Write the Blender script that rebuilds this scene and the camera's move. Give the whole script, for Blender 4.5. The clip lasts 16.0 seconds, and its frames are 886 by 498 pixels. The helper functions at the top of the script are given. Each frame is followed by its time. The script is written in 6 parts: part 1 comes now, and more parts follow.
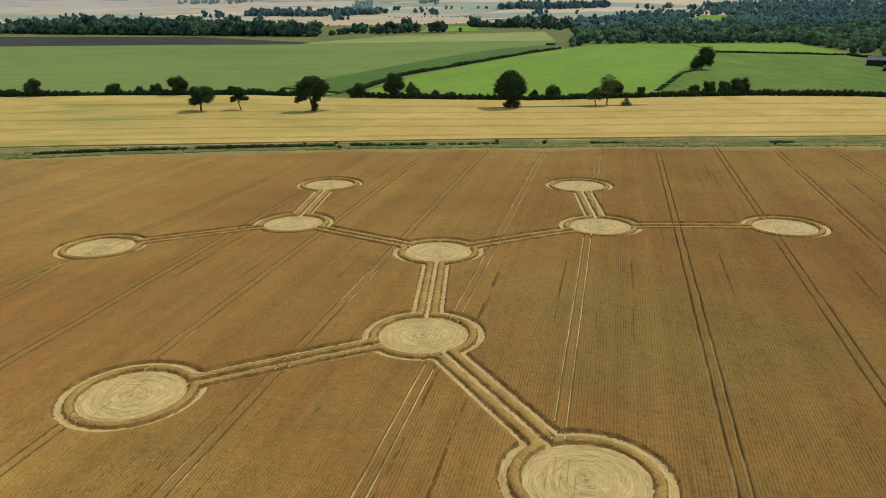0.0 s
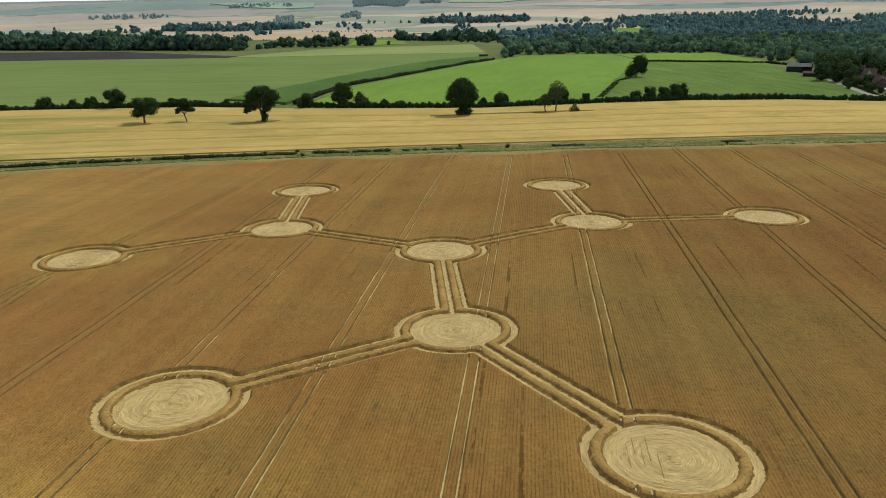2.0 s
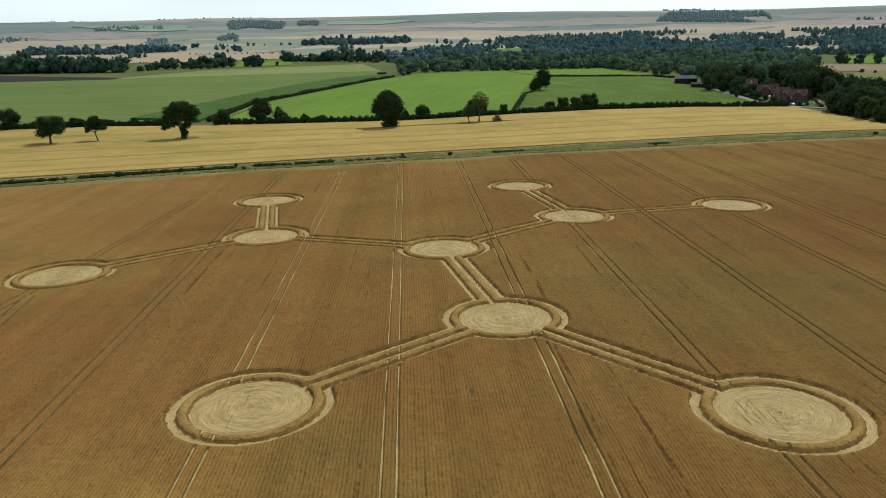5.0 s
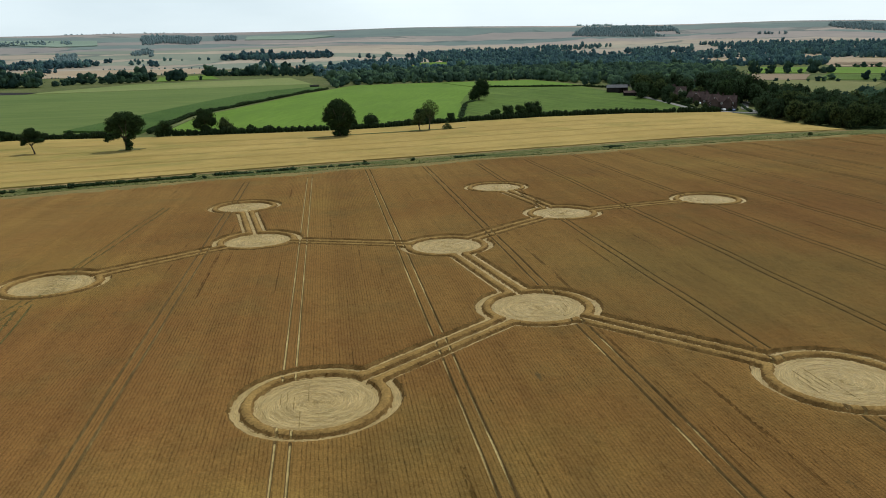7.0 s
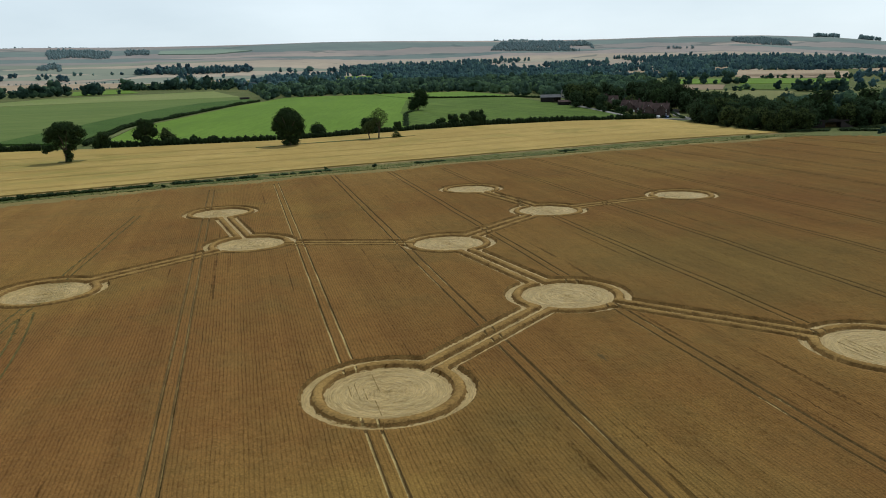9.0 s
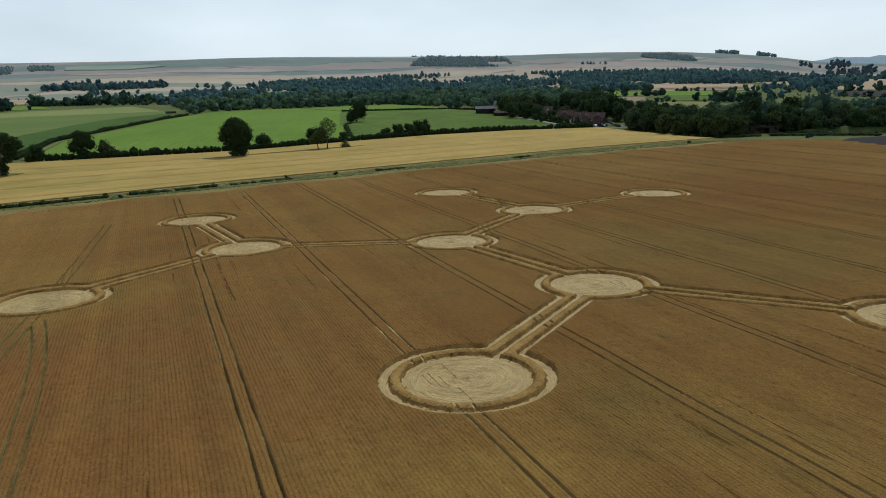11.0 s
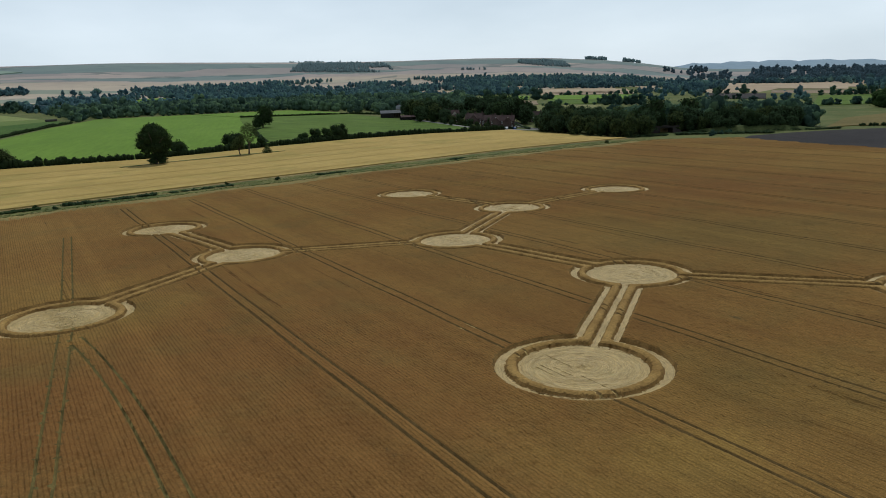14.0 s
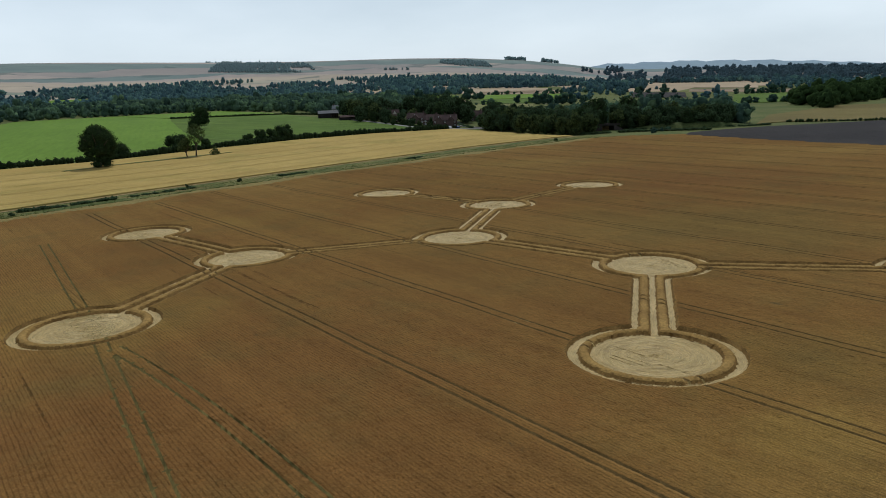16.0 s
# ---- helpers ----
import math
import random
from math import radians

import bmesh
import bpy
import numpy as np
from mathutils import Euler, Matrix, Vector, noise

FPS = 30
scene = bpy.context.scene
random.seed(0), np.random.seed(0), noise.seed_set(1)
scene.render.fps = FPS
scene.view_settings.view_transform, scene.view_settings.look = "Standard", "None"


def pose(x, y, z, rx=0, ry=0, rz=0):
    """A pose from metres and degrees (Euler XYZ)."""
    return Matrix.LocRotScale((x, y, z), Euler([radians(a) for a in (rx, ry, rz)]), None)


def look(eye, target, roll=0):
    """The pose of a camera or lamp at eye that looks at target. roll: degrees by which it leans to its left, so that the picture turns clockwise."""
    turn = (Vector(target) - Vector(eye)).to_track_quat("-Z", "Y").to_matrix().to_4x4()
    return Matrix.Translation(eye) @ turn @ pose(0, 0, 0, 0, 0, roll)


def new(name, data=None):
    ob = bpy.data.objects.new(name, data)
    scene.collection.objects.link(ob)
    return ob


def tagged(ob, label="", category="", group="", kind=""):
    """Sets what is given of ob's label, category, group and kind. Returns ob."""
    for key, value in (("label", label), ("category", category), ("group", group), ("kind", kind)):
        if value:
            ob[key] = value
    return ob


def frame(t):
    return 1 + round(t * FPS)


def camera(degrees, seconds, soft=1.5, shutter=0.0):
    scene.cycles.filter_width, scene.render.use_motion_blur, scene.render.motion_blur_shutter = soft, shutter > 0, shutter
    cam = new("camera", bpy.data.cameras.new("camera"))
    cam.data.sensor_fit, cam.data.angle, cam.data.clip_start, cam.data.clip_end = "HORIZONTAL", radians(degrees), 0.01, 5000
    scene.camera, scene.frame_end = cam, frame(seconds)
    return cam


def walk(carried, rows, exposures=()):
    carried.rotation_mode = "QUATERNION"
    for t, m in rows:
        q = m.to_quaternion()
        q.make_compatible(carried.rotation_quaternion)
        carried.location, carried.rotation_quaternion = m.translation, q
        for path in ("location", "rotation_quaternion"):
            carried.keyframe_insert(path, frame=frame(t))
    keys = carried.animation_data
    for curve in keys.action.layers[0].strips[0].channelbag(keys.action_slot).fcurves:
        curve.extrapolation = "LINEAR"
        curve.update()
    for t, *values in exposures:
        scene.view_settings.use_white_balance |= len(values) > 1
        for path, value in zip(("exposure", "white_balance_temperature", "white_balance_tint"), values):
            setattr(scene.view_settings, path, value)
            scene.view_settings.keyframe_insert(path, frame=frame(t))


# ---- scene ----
cam = camera(60.99, 16.0, 0.9)
# seconds, eye x, y, z, yaw, pitch, roll
PATH = [
    (0, -0.839, -0.255, 49.423, -0.359, -17.552, -0.635),
    (0.5, -5.049, -0.129, 48.595, -1.889, -17.288, -0.689),
    (1, -8.989, 0.114, 47.799, -3.294, -17.042, -0.749),
    (1.5, -13.206, 0.508, 46.958, -4.845, -16.795, -0.804),
    (2, -17.414, 0.981, 46.120, -6.377, -16.536, -0.863),
    (2.5, -21.597, 1.562, 45.277, -7.920, -16.275, -0.949),
    (3, -25.783, 2.259, 44.454, -9.431, -16.023, -1.015),
    (3.5, -29.944, 3.042, 43.647, -10.952, -15.779, -1.088),
    (4, -34.108, 3.965, 42.839, -12.524, -15.531, -1.126),
    (6.5, -54.278, 10.310, 38.690, -20.236, -14.287, -1.427),
    (7, -58.207, 11.879, 37.876, -21.759, -14.051, -1.482),
    (7.5, -62.084, 13.518, 37.054, -23.311, -13.831, -1.542),
    (8, -65.934, 15.283, 36.263, -24.849, -13.591, -1.579),
    (8.5, -69.731, 17.118, 35.464, -26.386, -13.369, -1.631),
    (9, -73.515, 19.063, 34.687, -27.951, -13.113, -1.659),
    (11.5, -91.607, 30.762, 31.051, -35.794, -11.952, -1.902),
    (12, -94.979, 33.356, 30.868, -37.356, -11.880, -1.953),
    (12.5, -98.296, 36.056, 30.909, -38.909, -11.907, -1.983),
    (13, -101.517, 38.785, 30.926, -40.451, -11.916, -2.042),
    (13.5, -104.655, 41.590, 30.932, -41.978, -11.939, -2.101),
    (14, -107.710, 44.459, 30.930, -43.471, -11.978, -2.146),
    (14.5, -110.682, 47.449, 30.918, -44.989, -12.033, -2.211),
    (15, -113.584, 50.507, 30.911, -46.493, -12.091, -2.246),
    (15.5, -116.403, 53.683, 30.923, -48.014, -12.137, -2.285),
    (16, -119.138, 56.898, 30.979, -49.501, -12.182, -2.318),
]
EXPOSURES = [(0.0, 0.32, 6290, 3.0), (4.0, 0.15, 6130, 3.0), (9.0, -0.18, 5820, 4.5), (16.0, -0.32, 5740, 6.0)]
walk(cam, [(t, pose(x, y, z, 90 + p, 0, w) @ pose(0, 0, 0, 0, 0, r)) for t, x, y, z, w, p, r in PATH], EXPOSURES)

# ------------------------------------------------------------------ light
SUN_AZ, SUN_EL = 56.0, 54.0            # degrees from +y towards +x, and above the ground
world = bpy.data.worlds.new("sky")
scene.world = world
world.use_nodes = True
wn, wl = world.node_tree.nodes, world.node_tree.links
wn.clear()
w_out = wn.new("ShaderNodeOutputWorld")
w_sky = wn.new("ShaderNodeTexSky")
w_sky.sky_type, w_sky.sun_disc = "NISHITA", False
w_sky.sun_elevation, w_sky.sun_rotation = radians(SUN_EL), radians(SUN_AZ)
w_sky.air_density, w_sky.dust_density, w_sky.ozone_density = 1.0, 2.0, 1.0
w_coord = wn.new("ShaderNodeTexCoord")
w_map = wn.new("ShaderNodeMapping")
w_map.inputs["Scale"].default_value = (1.0, 1.0, 3.2)
w_noise = wn.new("ShaderNodeTexNoise")
w_noise.inputs["Scale"].default_value, w_noise.inputs["Detail"].default_value = 2.2, 7.0
w_ramp = wn.new("ShaderNodeValToRGB")
w_ramp.color_ramp.elements[0].position, w_ramp.color_ramp.elements[0].color = 0.30, (8.9, 9.5, 9.75, 1)
w_ramp.color_ramp.elements[1].position, w_ramp.color_ramp.elements[1].color = 0.66, (11.8, 12.1, 12.05, 1)
w_mix = wn.new("ShaderNodeMix")
w_mix.data_type = "RGBA"
w_mix.inputs[0].default_value = 0.80
w_bg = wn.new("ShaderNodeBackground")
w_bg.inputs["Strength"].default_value = 0.099
wl.new(w_coord.outputs["Generated"], w_map.inputs["Vector"])
wl.new(w_map.outputs["Vector"], w_noise.inputs["Vector"])
wl.new(w_noise.outputs["Fac"], w_ramp.inputs["Fac"])
wl.new(w_sky.outputs["Color"], w_mix.inputs[6])
wl.new(w_ramp.outputs["Color"], w_mix.inputs[7])
w_sep = wn.new("ShaderNodeSeparateXYZ")
w_fall = wn.new("ShaderNodeValToRGB")
w_fall.color_ramp.elements[0].position, w_fall.color_ramp.elements[0].color = 0.05, (1.0, 1.0, 1.0, 1)
w_fall.color_ramp.elements[1].position, w_fall.color_ramp.elements[1].color = 0.75, (0.32, 0.335, 0.36, 1)
w_mul = wn.new("ShaderNodeMix")
w_mul.data_type, w_mul.blend_type = "RGBA", "MULTIPLY"
w_mul.inputs[0].default_value = 1.0
wl.new(w_coord.outputs["Generated"], w_sep.inputs["Vector"])
wl.new(w_sep.outputs["Z"], w_fall.inputs["Fac"])
wl.new(w_mix.outputs[2], w_mul.inputs[6])
wl.new(w_fall.outputs["Color"], w_mul.inputs[7])
wl.new(w_mul.outputs[2], w_bg.inputs["Color"])
wl.new(w_bg.outputs["Background"], w_out.inputs["Surface"])

sun_data = bpy.data.lights.new("sun", "SUN")
sun_data.energy, sun_data.angle, sun_data.color = 2.65, radians(1.2), (1.0, 0.94, 0.85)
sun = new("sun", sun_data)
_az, _el = radians(SUN_AZ), radians(SUN_EL)
SUN_DIR = Vector((math.sin(_az) * math.cos(_el), math.cos(_az) * math.cos(_el), math.sin(_el)))
sun.matrix_world = look(SUN_DIR * 500, (0, 0, 0))


# ------------------------------------------------------------------ materials
def nodes_of(name):
    m = bpy.data.materials.new(name)
    m.use_nodes = True
    return m, m.node_tree.nodes, m.node_tree.links


def noise_node(n, l, vec, scale, detail=4.0, rough=0.6):
    t = n.new("ShaderNodeTexNoise")
    t.inputs["Scale"].default_value, t.inputs["Detail"].default_value, t.inputs["Roughness"].default_value = scale, detail, rough
    l.new(vec, t.inputs["Vector"])
    return t.outputs["Fac"]


def ramp_node(n, l, fac, stops):
    r = n.new("ShaderNodeValToRGB")
    e = r.color_ramp.elements
    while len(e) < len(stops):
        e.new(0.5)
    for k, (p, c) in zip(e, stops):
        k.position, k.color = p, (c if len(c) == 4 else (*c, 1))
    l.new(fac, r.inputs["Fac"])
    return r.outputs["Color"]


def mix_node(n, l, fac, a, b, blend="MIX"):
    m = n.new("ShaderNodeMix")
    m.data_type, m.blend_type = "RGBA", blend
    for sock, v in ((m.inputs[0], fac), (m.inputs[6], a), (m.inputs[7], b)):
        if isinstance(v, (int, float)):
            sock.default_value = v
        elif isinstance(v, tuple):
            sock.default_value = (*v, 1)
        else:
            l.new(v, sock)
    return m.outputs[2]


def mapped(n, l, source="Object", scale=(1, 1, 1), turn=0.0):
    c = n.new("ShaderNodeTexCoord")
    m = n.new("ShaderNodeMapping")
    m.vector_type = "TEXTURE"
    m.inputs["Scale"].default_value, m.inputs["Rotation"].default_value = tuple(1 / v for v in scale), (0, 0, radians(-turn))
    l.new(c.outputs[source], m.inputs["Vector"])
    return m.outputs["Vector"]


def surface(name, a, b, big=0.02, fine=3.0, depth=0.35, rough=0.9, bump=0.0, bump_at=4.0, stretch=(1, 1, 1), turn=0.0,
            source="Object", third=None, patches=0.0, spec=0.04):
    """A matt surface: two colours in large soft patches, a third one in blots, and a fine grain over them."""
    m, n, l = nodes_of(name)
    s = n["Principled BSDF"]
    s.inputs["Roughness"].default_value, s.inputs["Specular IOR Level"].default_value = rough, spec
    plain, run = mapped(n, l, source), mapped(n, l, source, stretch, turn)
    col = ramp_node(n, l, noise_node(n, l, plain, big, 5.0), [(0.35, a), (0.65, b)])
    if third:
        f = ramp_node(n, l, noise_node(n, l, plain, big * 2.7, 4.0), [(0.55 - patches, (0, 0, 0)), (0.72 - patches, (1, 1, 1))])
        col = mix_node(n, l, f, col, third)
    g = noise_node(n, l, run, fine, 4.0, 0.7)
    lo, hi = 1 - depth, 1 + depth
    grain = ramp_node(n, l, g, [(0.3, (lo, lo, lo)), (0.7, (hi, hi, hi))])
    col = mix_node(n, l, 1.0, col, grain, "MULTIPLY")
    l.new(col, s.inputs["Base Color"])
    if bump:
        bn = n.new("ShaderNodeBump")
        bn.inputs["Strength"].default_value, bn.inputs["Distance"].default_value = 1.0, bump
        l.new(noise_node(n, l, run, bump_at, 3.0), bn.inputs["Height"])
        l.new(bn.outputs["Normal"], s.inputs["Normal"])
    return m


def foliage(name, dark, light, glow=0.25, stand=0.0, vary=1.0, fleck=0.45):
    """Leaves: colour varies from tree to tree and from clump to clump, and some light passes through."""
    m, n, l = nodes_of(name)
    n.remove(n["Principled BSDF"])
    info = n.new("ShaderNodeObjectInfo")
    geo = n.new("ShaderNodeNewGeometry")
    vec = mapped(n, l, "Object")
    clump = noise_node(n, l, vec, 0.35, 3.0)
    add = n.new("ShaderNodeMath")
    add.operation = "MULTIPLY_ADD"
    add.inputs[1].default_value, add.inputs[2].default_value = fleck, (0.45 - fleck) * 0.5
    l.new(geo.outputs["Random Per Island"], add.inputs[0])
    add2 = n.new("ShaderNodeMath")
    add2.operation = "MULTIPLY_ADD"
    add2.inputs[1].default_value = 0.3
    l.new(info.outputs["Random"], add2.inputs[0])
    l.new(add.outputs[0], add2.inputs[2])
    add3 = n.new("ShaderNodeMath")
    add3.operation = "MULTIPLY_ADD"
    add3.inputs[1].default_value = 0.45
    l.new(clump, add3.inputs[0])
    l.new(add2.outputs[0], add3.inputs[2])
    col = ramp_node(n, l, add3.outputs[0], [(0.2, dark), (0.95, light)])
    if stand:
        # in a stand of trees each crown has its own green
        cell = n.new("ShaderNodeTexVoronoi")
        cell.inputs["Scale"].default_value = 1 / stand
        l.new(vec, cell.inputs["Vector"])
        sep = n.new("ShaderNodeSeparateColor")
        l.new(cell.outputs["Color"], sep.inputs["Color"])
        tone = ramp_node(n, l, sep.outputs["Red"], [(0.0, (0.48, 0.54, 0.64)), (0.40, (0.85, 0.87, 0.92)), (0.80, (1.28, 1.27, 1.12)), (1.0, (1.9, 1.78, 1.36))])
        col = mix_node(n, l, vary, col, tone, "MULTIPLY")
    d, t = n.new("ShaderNodeBsdfDiffuse"), n.new("ShaderNodeBsdfTranslucent")
    mx = n.new("ShaderNodeMixShader")
    mx.inputs[0].default_value = glow
    l.new(col, d.inputs["Color"])
    l.new(col, t.inputs["Color"])
    l.new(d.outputs[0], mx.inputs[1])
    l.new(t.outputs[0], mx.inputs[2])
    l.new(mx.outputs[0], n["Material Output"].inputs["Surface"])
    return m


ROW_TURN = 13.22                        # the drill rows and wheel tracks run this many degrees from +y towards +x


def crop_material():
    """Ripe standing wheat: red-brown, golden and olive in soft patches, dark broken gaps between the drill rows and a fine grain of ears."""
    m, n, l = nodes_of("standing_wheat")
    s = n["Principled BSDF"]
    s.inputs["Roughness"].default_value, s.inputs["Diffuse Roughness"].default_value, s.inputs["Specular IOR Level"].default_value = 0.9, 1.0, 0.0
    # ears and awns catch the light where one looks along the crop
    s.inputs["Sheen Weight"].default_value, s.inputs["Sheen Roughness"].default_value, s.inputs["Sheen Tint"].default_value = 0.070, 0.45, (1.0, 0.80, 0.54, 1)
    plain = mapped(n, l, "Object")
    col = ramp_node(n, l, noise_node(n, l, plain, 0.011, 5.0), [(0.32, (0.272, 0.133, 0.039)), (0.50, (0.330, 0.180, 0.052)), (0.68, (0.382, 0.228, 0.066))])
    gold = ramp_node(n, l, noise_node(n, l, mapped(n, l, "Object", (1.0, 0.6, 1.0), ROW_TURN), 0.021, 6.0, 0.65), [(0.52, (0, 0, 0)), (0.72, (0.7, 0.7, 0.7))])
    col = mix_node(n, l, gold, col, (0.385, 0.250, 0.063))
    # broad patches with a cast of their own: golden-green weeds, olive rows, red ears
    for (px, py), radius, tone, much in (((-42, 60), 34, (0.335, 0.206, 0.057), 0.45), ((-54, 71), 9, (0.425, 0.268, 0.070), 0.55), ((33, 110), 42, (0.268, 0.180, 0.055), 0.6), ((-72, 118), 46, (0.285, 0.132, 0.041), 0.55),
                                         ((-84, 140), 10, (0.245, 0.160, 0.050), 0.25), ((95, 150), 60, (0.300, 0.146, 0.049), 0.5), ((-150, 215), 60, (0.280, 0.182, 0.060), 0.7)):
        far = n.new("ShaderNodeVectorMath")
        far.operation = "DISTANCE"
        far.inputs[1].default_value = (px, py, 0.7)
        l.new(plain, far.inputs[0])
        ragged = n.new("ShaderNodeMath")
        ragged.operation = "MULTIPLY_ADD"
        ragged.inputs[1].default_value = 1.1
        l.new(noise_node(n, l, plain, 2.2 / radius, 6.0, 0.7), ragged.inputs[0])
        near = n.new("ShaderNodeMath")
        near.operation = "MULTIPLY"
        near.inputs[1].default_value = 0.5 / radius
        l.new(far.outputs["Value"], near.inputs[0])
        l.new(near.outputs[0], ragged.inputs[2])
        mask = ramp_node(n, l, ragged.outputs[0], [(0.72, (much, much, much)), (1.06, (0, 0, 0))])
        col = mix_node(n, l, mask, col, tone)
    blot = ramp_node(n, l, noise_node(n, l, plain, 0.047, 7.0, 0.72), [(0.50, (0, 0, 0)), (0.74, (0.75, 0.75, 0.75))])
    col = mix_node(n, l, blot, col, (0.228, 0.156, 0.052))
    # strips as wide as one pass of the drill
    band = ramp_node(n, l, noise_node(n, l, mapped(n, l, "Object", (1.0, 0.008, 1.0), ROW_TURN), 0.22, 3.0, 0.6), [(0.34, (0.86, 0.85, 0.85)), (0.66, (1.10, 1.10, 1.08))])
    col = mix_node(n, l, 0.8, col, band, "MULTIPLY")
    # dark gaps between the rows, broken along their length, deeper in some rows and patches than in others
    line = n.new("ShaderNodeTexWave")
    line.wave_type, line.bands_direction, line.wave_profile = "BANDS", "X", "SIN"
    line.inputs["Scale"].default_value, line.inputs["Distortion"].default_value = 0.74, 2.3
    line.inputs["Detail"].default_value, line.inputs["Detail Scale"].default_value = 2.0, 1.2
    l.new(mapped(n, l, "Object", (1.0, 0.30, 1.0), ROW_TURN), line.inputs["Vector"])
    gap = ramp_node(n, l, line.outputs["Fac"], [(0.05, (1, 1, 1)), (0.42, (0, 0, 0))])
    dash = ramp_node(n, l, noise_node(n, l, mapped(n, l, "Object", (1.0, 0.34, 1.0), ROW_TURN), 2.6, 4.0, 0.75), [(0.38, (0.22, 0.22, 0.22)), (0.58, (1, 1, 1))])
    deep = ramp_node(n, l, noise_node(n, l, mapped(n, l, "Object", (1.0, 0.012, 1.0), ROW_TURN), 1.5, 3.0, 0.7), [(0.36, (0.5, 0.5, 0.5)), (0.60, (1, 1, 1))])
    patchy = ramp_node(n, l, noise_node(n, l, plain, 0.03, 4.0), [(0.36, (0.55, 0.55, 0.55)), (0.64, (1, 1, 1))])
    dark = mix_node(n, l, 1.0, mix_node(n, l, 1.0, gap, dash, "MULTIPLY"), mix_node(n, l, 1.0, deep, patchy, "MULTIPLY"), "MULTIPLY")
    col = mix_node(n, l, dark, col, mix_node(n, l, 1.0, col, (0.40, 0.38, 0.36), "MULTIPLY"))
    # long broken furrows where the drill missed, and darker clumps of weeds along the rows
    miss = ramp_node(n, l, noise_node(n, l, mapped(n, l, "Object", (1.0, 0.010, 1.0), ROW_TURN), 1.1, 2.0, 0.5), [(0.285, (0.50, 0.48, 0.46)), (0.325, (1, 1, 1))])
    broken = ramp_node(n, l, noise_node(n, l, mapped(n, l, "Object", (1.0, 0.18, 1.0), ROW_TURN), 0.9, 3.0, 0.7), [(0.42, (0, 0, 0)), (0.52, (1, 1, 1))])
    col = mix_node(n, l, broken, col, mix_node(n, l, 1.0, col, miss, "MULTIPLY"))
    clump = ramp_node(n, l, noise_node(n, l, mapped(n, l, "Object", (1.0, 0.22, 1.0), ROW_TURN), 0.55, 5.0, 0.75), [(0.655, (0, 0, 0)), (0.73, (0.65, 0.65, 0.65))])
    col = mix_node(n, l, clump, col, (0.105, 0.088, 0.040))
    mottle = ramp_node(n, l, noise_node(n, l, mapped(n, l, "Object", (1.0, 0.55, 1.0), ROW_TURN), 0.8, 5.0, 0.7), [(0.34, (0.66, 0.66, 0.64)), (0.52, (1, 1, 1)), (0.70, (1.22, 1.22, 1.18))])
    col = mix_node(n, l, 0.35, col, mottle, "MULTIPLY")
    ears = ramp_node(n, l, noise_node(n, l, plain, 5.2, 4.0, 0.85), [(0.30, (0.46, 0.44, 0.42)), (0.52, (1.0, 1.0, 1.0)), (0.72, (1.6, 1.54, 1.44))])
    col = mix_node(n, l, 0.8, col, ears, "MULTIPLY")
    l.new(col, s.inputs["Base Color"])
    bn = n.new("ShaderNodeBump")
    bn.inputs["Strength"].default_value, bn.inputs["Distance"].default_value = 1.0, 0.10
    l.new(noise_node(n, l, plain, 4.4, 3.0), bn.inputs["Height"])
    l.new(bn.outputs["Normal"], s.inputs["Normal"])
    return m


def straw_material():
    """Flattened straw: pale, combed along the lay (u runs along the stalks, v across them), with a silky sheen across them."""
    m, n, l = nodes_of("flattened_straw")
    s = n["Principled BSDF"]
    s.inputs["Roughness"].default_value, s.inputs["Specular IOR Level"].default_value = 0.52, 0.4
    s.inputs["Diffuse Roughness"].default_value = 0.4
    s.inputs["Specular Tint"].default_value = (1.0, 0.88, 0.60, 1)
    s.inputs["Anisotropic"].default_value = 0.9
    tan = n.new("ShaderNodeTangent")
    tan.direction_type, tan.uv_map = "UV_MAP", "lay"
    l.new(tan.outputs["Tangent"], s.inputs["Tangent"])
    comb, wide = mapped(n, l, "UV", (0.30, 2.6, 1)), mapped(n, l, "UV", (0.12, 0.5, 1))
    plain = mapped(n, l, "Object")
    col = ramp_node(n, l, noise_node(n, l, wide, 1.3, 5.0), [(0.3, (0.380, 0.266, 0.098)), (0.7, (0.640, 0.470, 0.198))])
    fine = ramp_node(n, l, noise_node(n, l, comb, 2.0, 5.0, 0.8), [(0.30, (0.34, 0.32, 0.27)), (0.46, (0.95, 0.95, 0.95)), (0.72, (1.35, 1.35, 1.35))])
    col = mix_node(n, l, 0.95, col, fine, "MULTIPLY")
    weed = ramp_node(n, l, noise_node(n, l, plain, 0.13, 5.0), [(0.58, (0, 0, 0)), (0.76, (0.6, 0.6, 0.6))])
    col = mix_node(n, l, weed, col, (0.24, 0.205, 0.075))
    l.new(col, s.inputs["Base Color"])
    bn = n.new("ShaderNodeBump")
    bn.inputs["Strength"].default_value, bn.inputs["Distance"].default_value = 1.0, 0.12
    l.new(noise_node(n, l, comb, 2.0, 4.0), bn.inputs["Height"])
    l.new(bn.outputs["Normal"], s.inputs["Normal"])
    return m


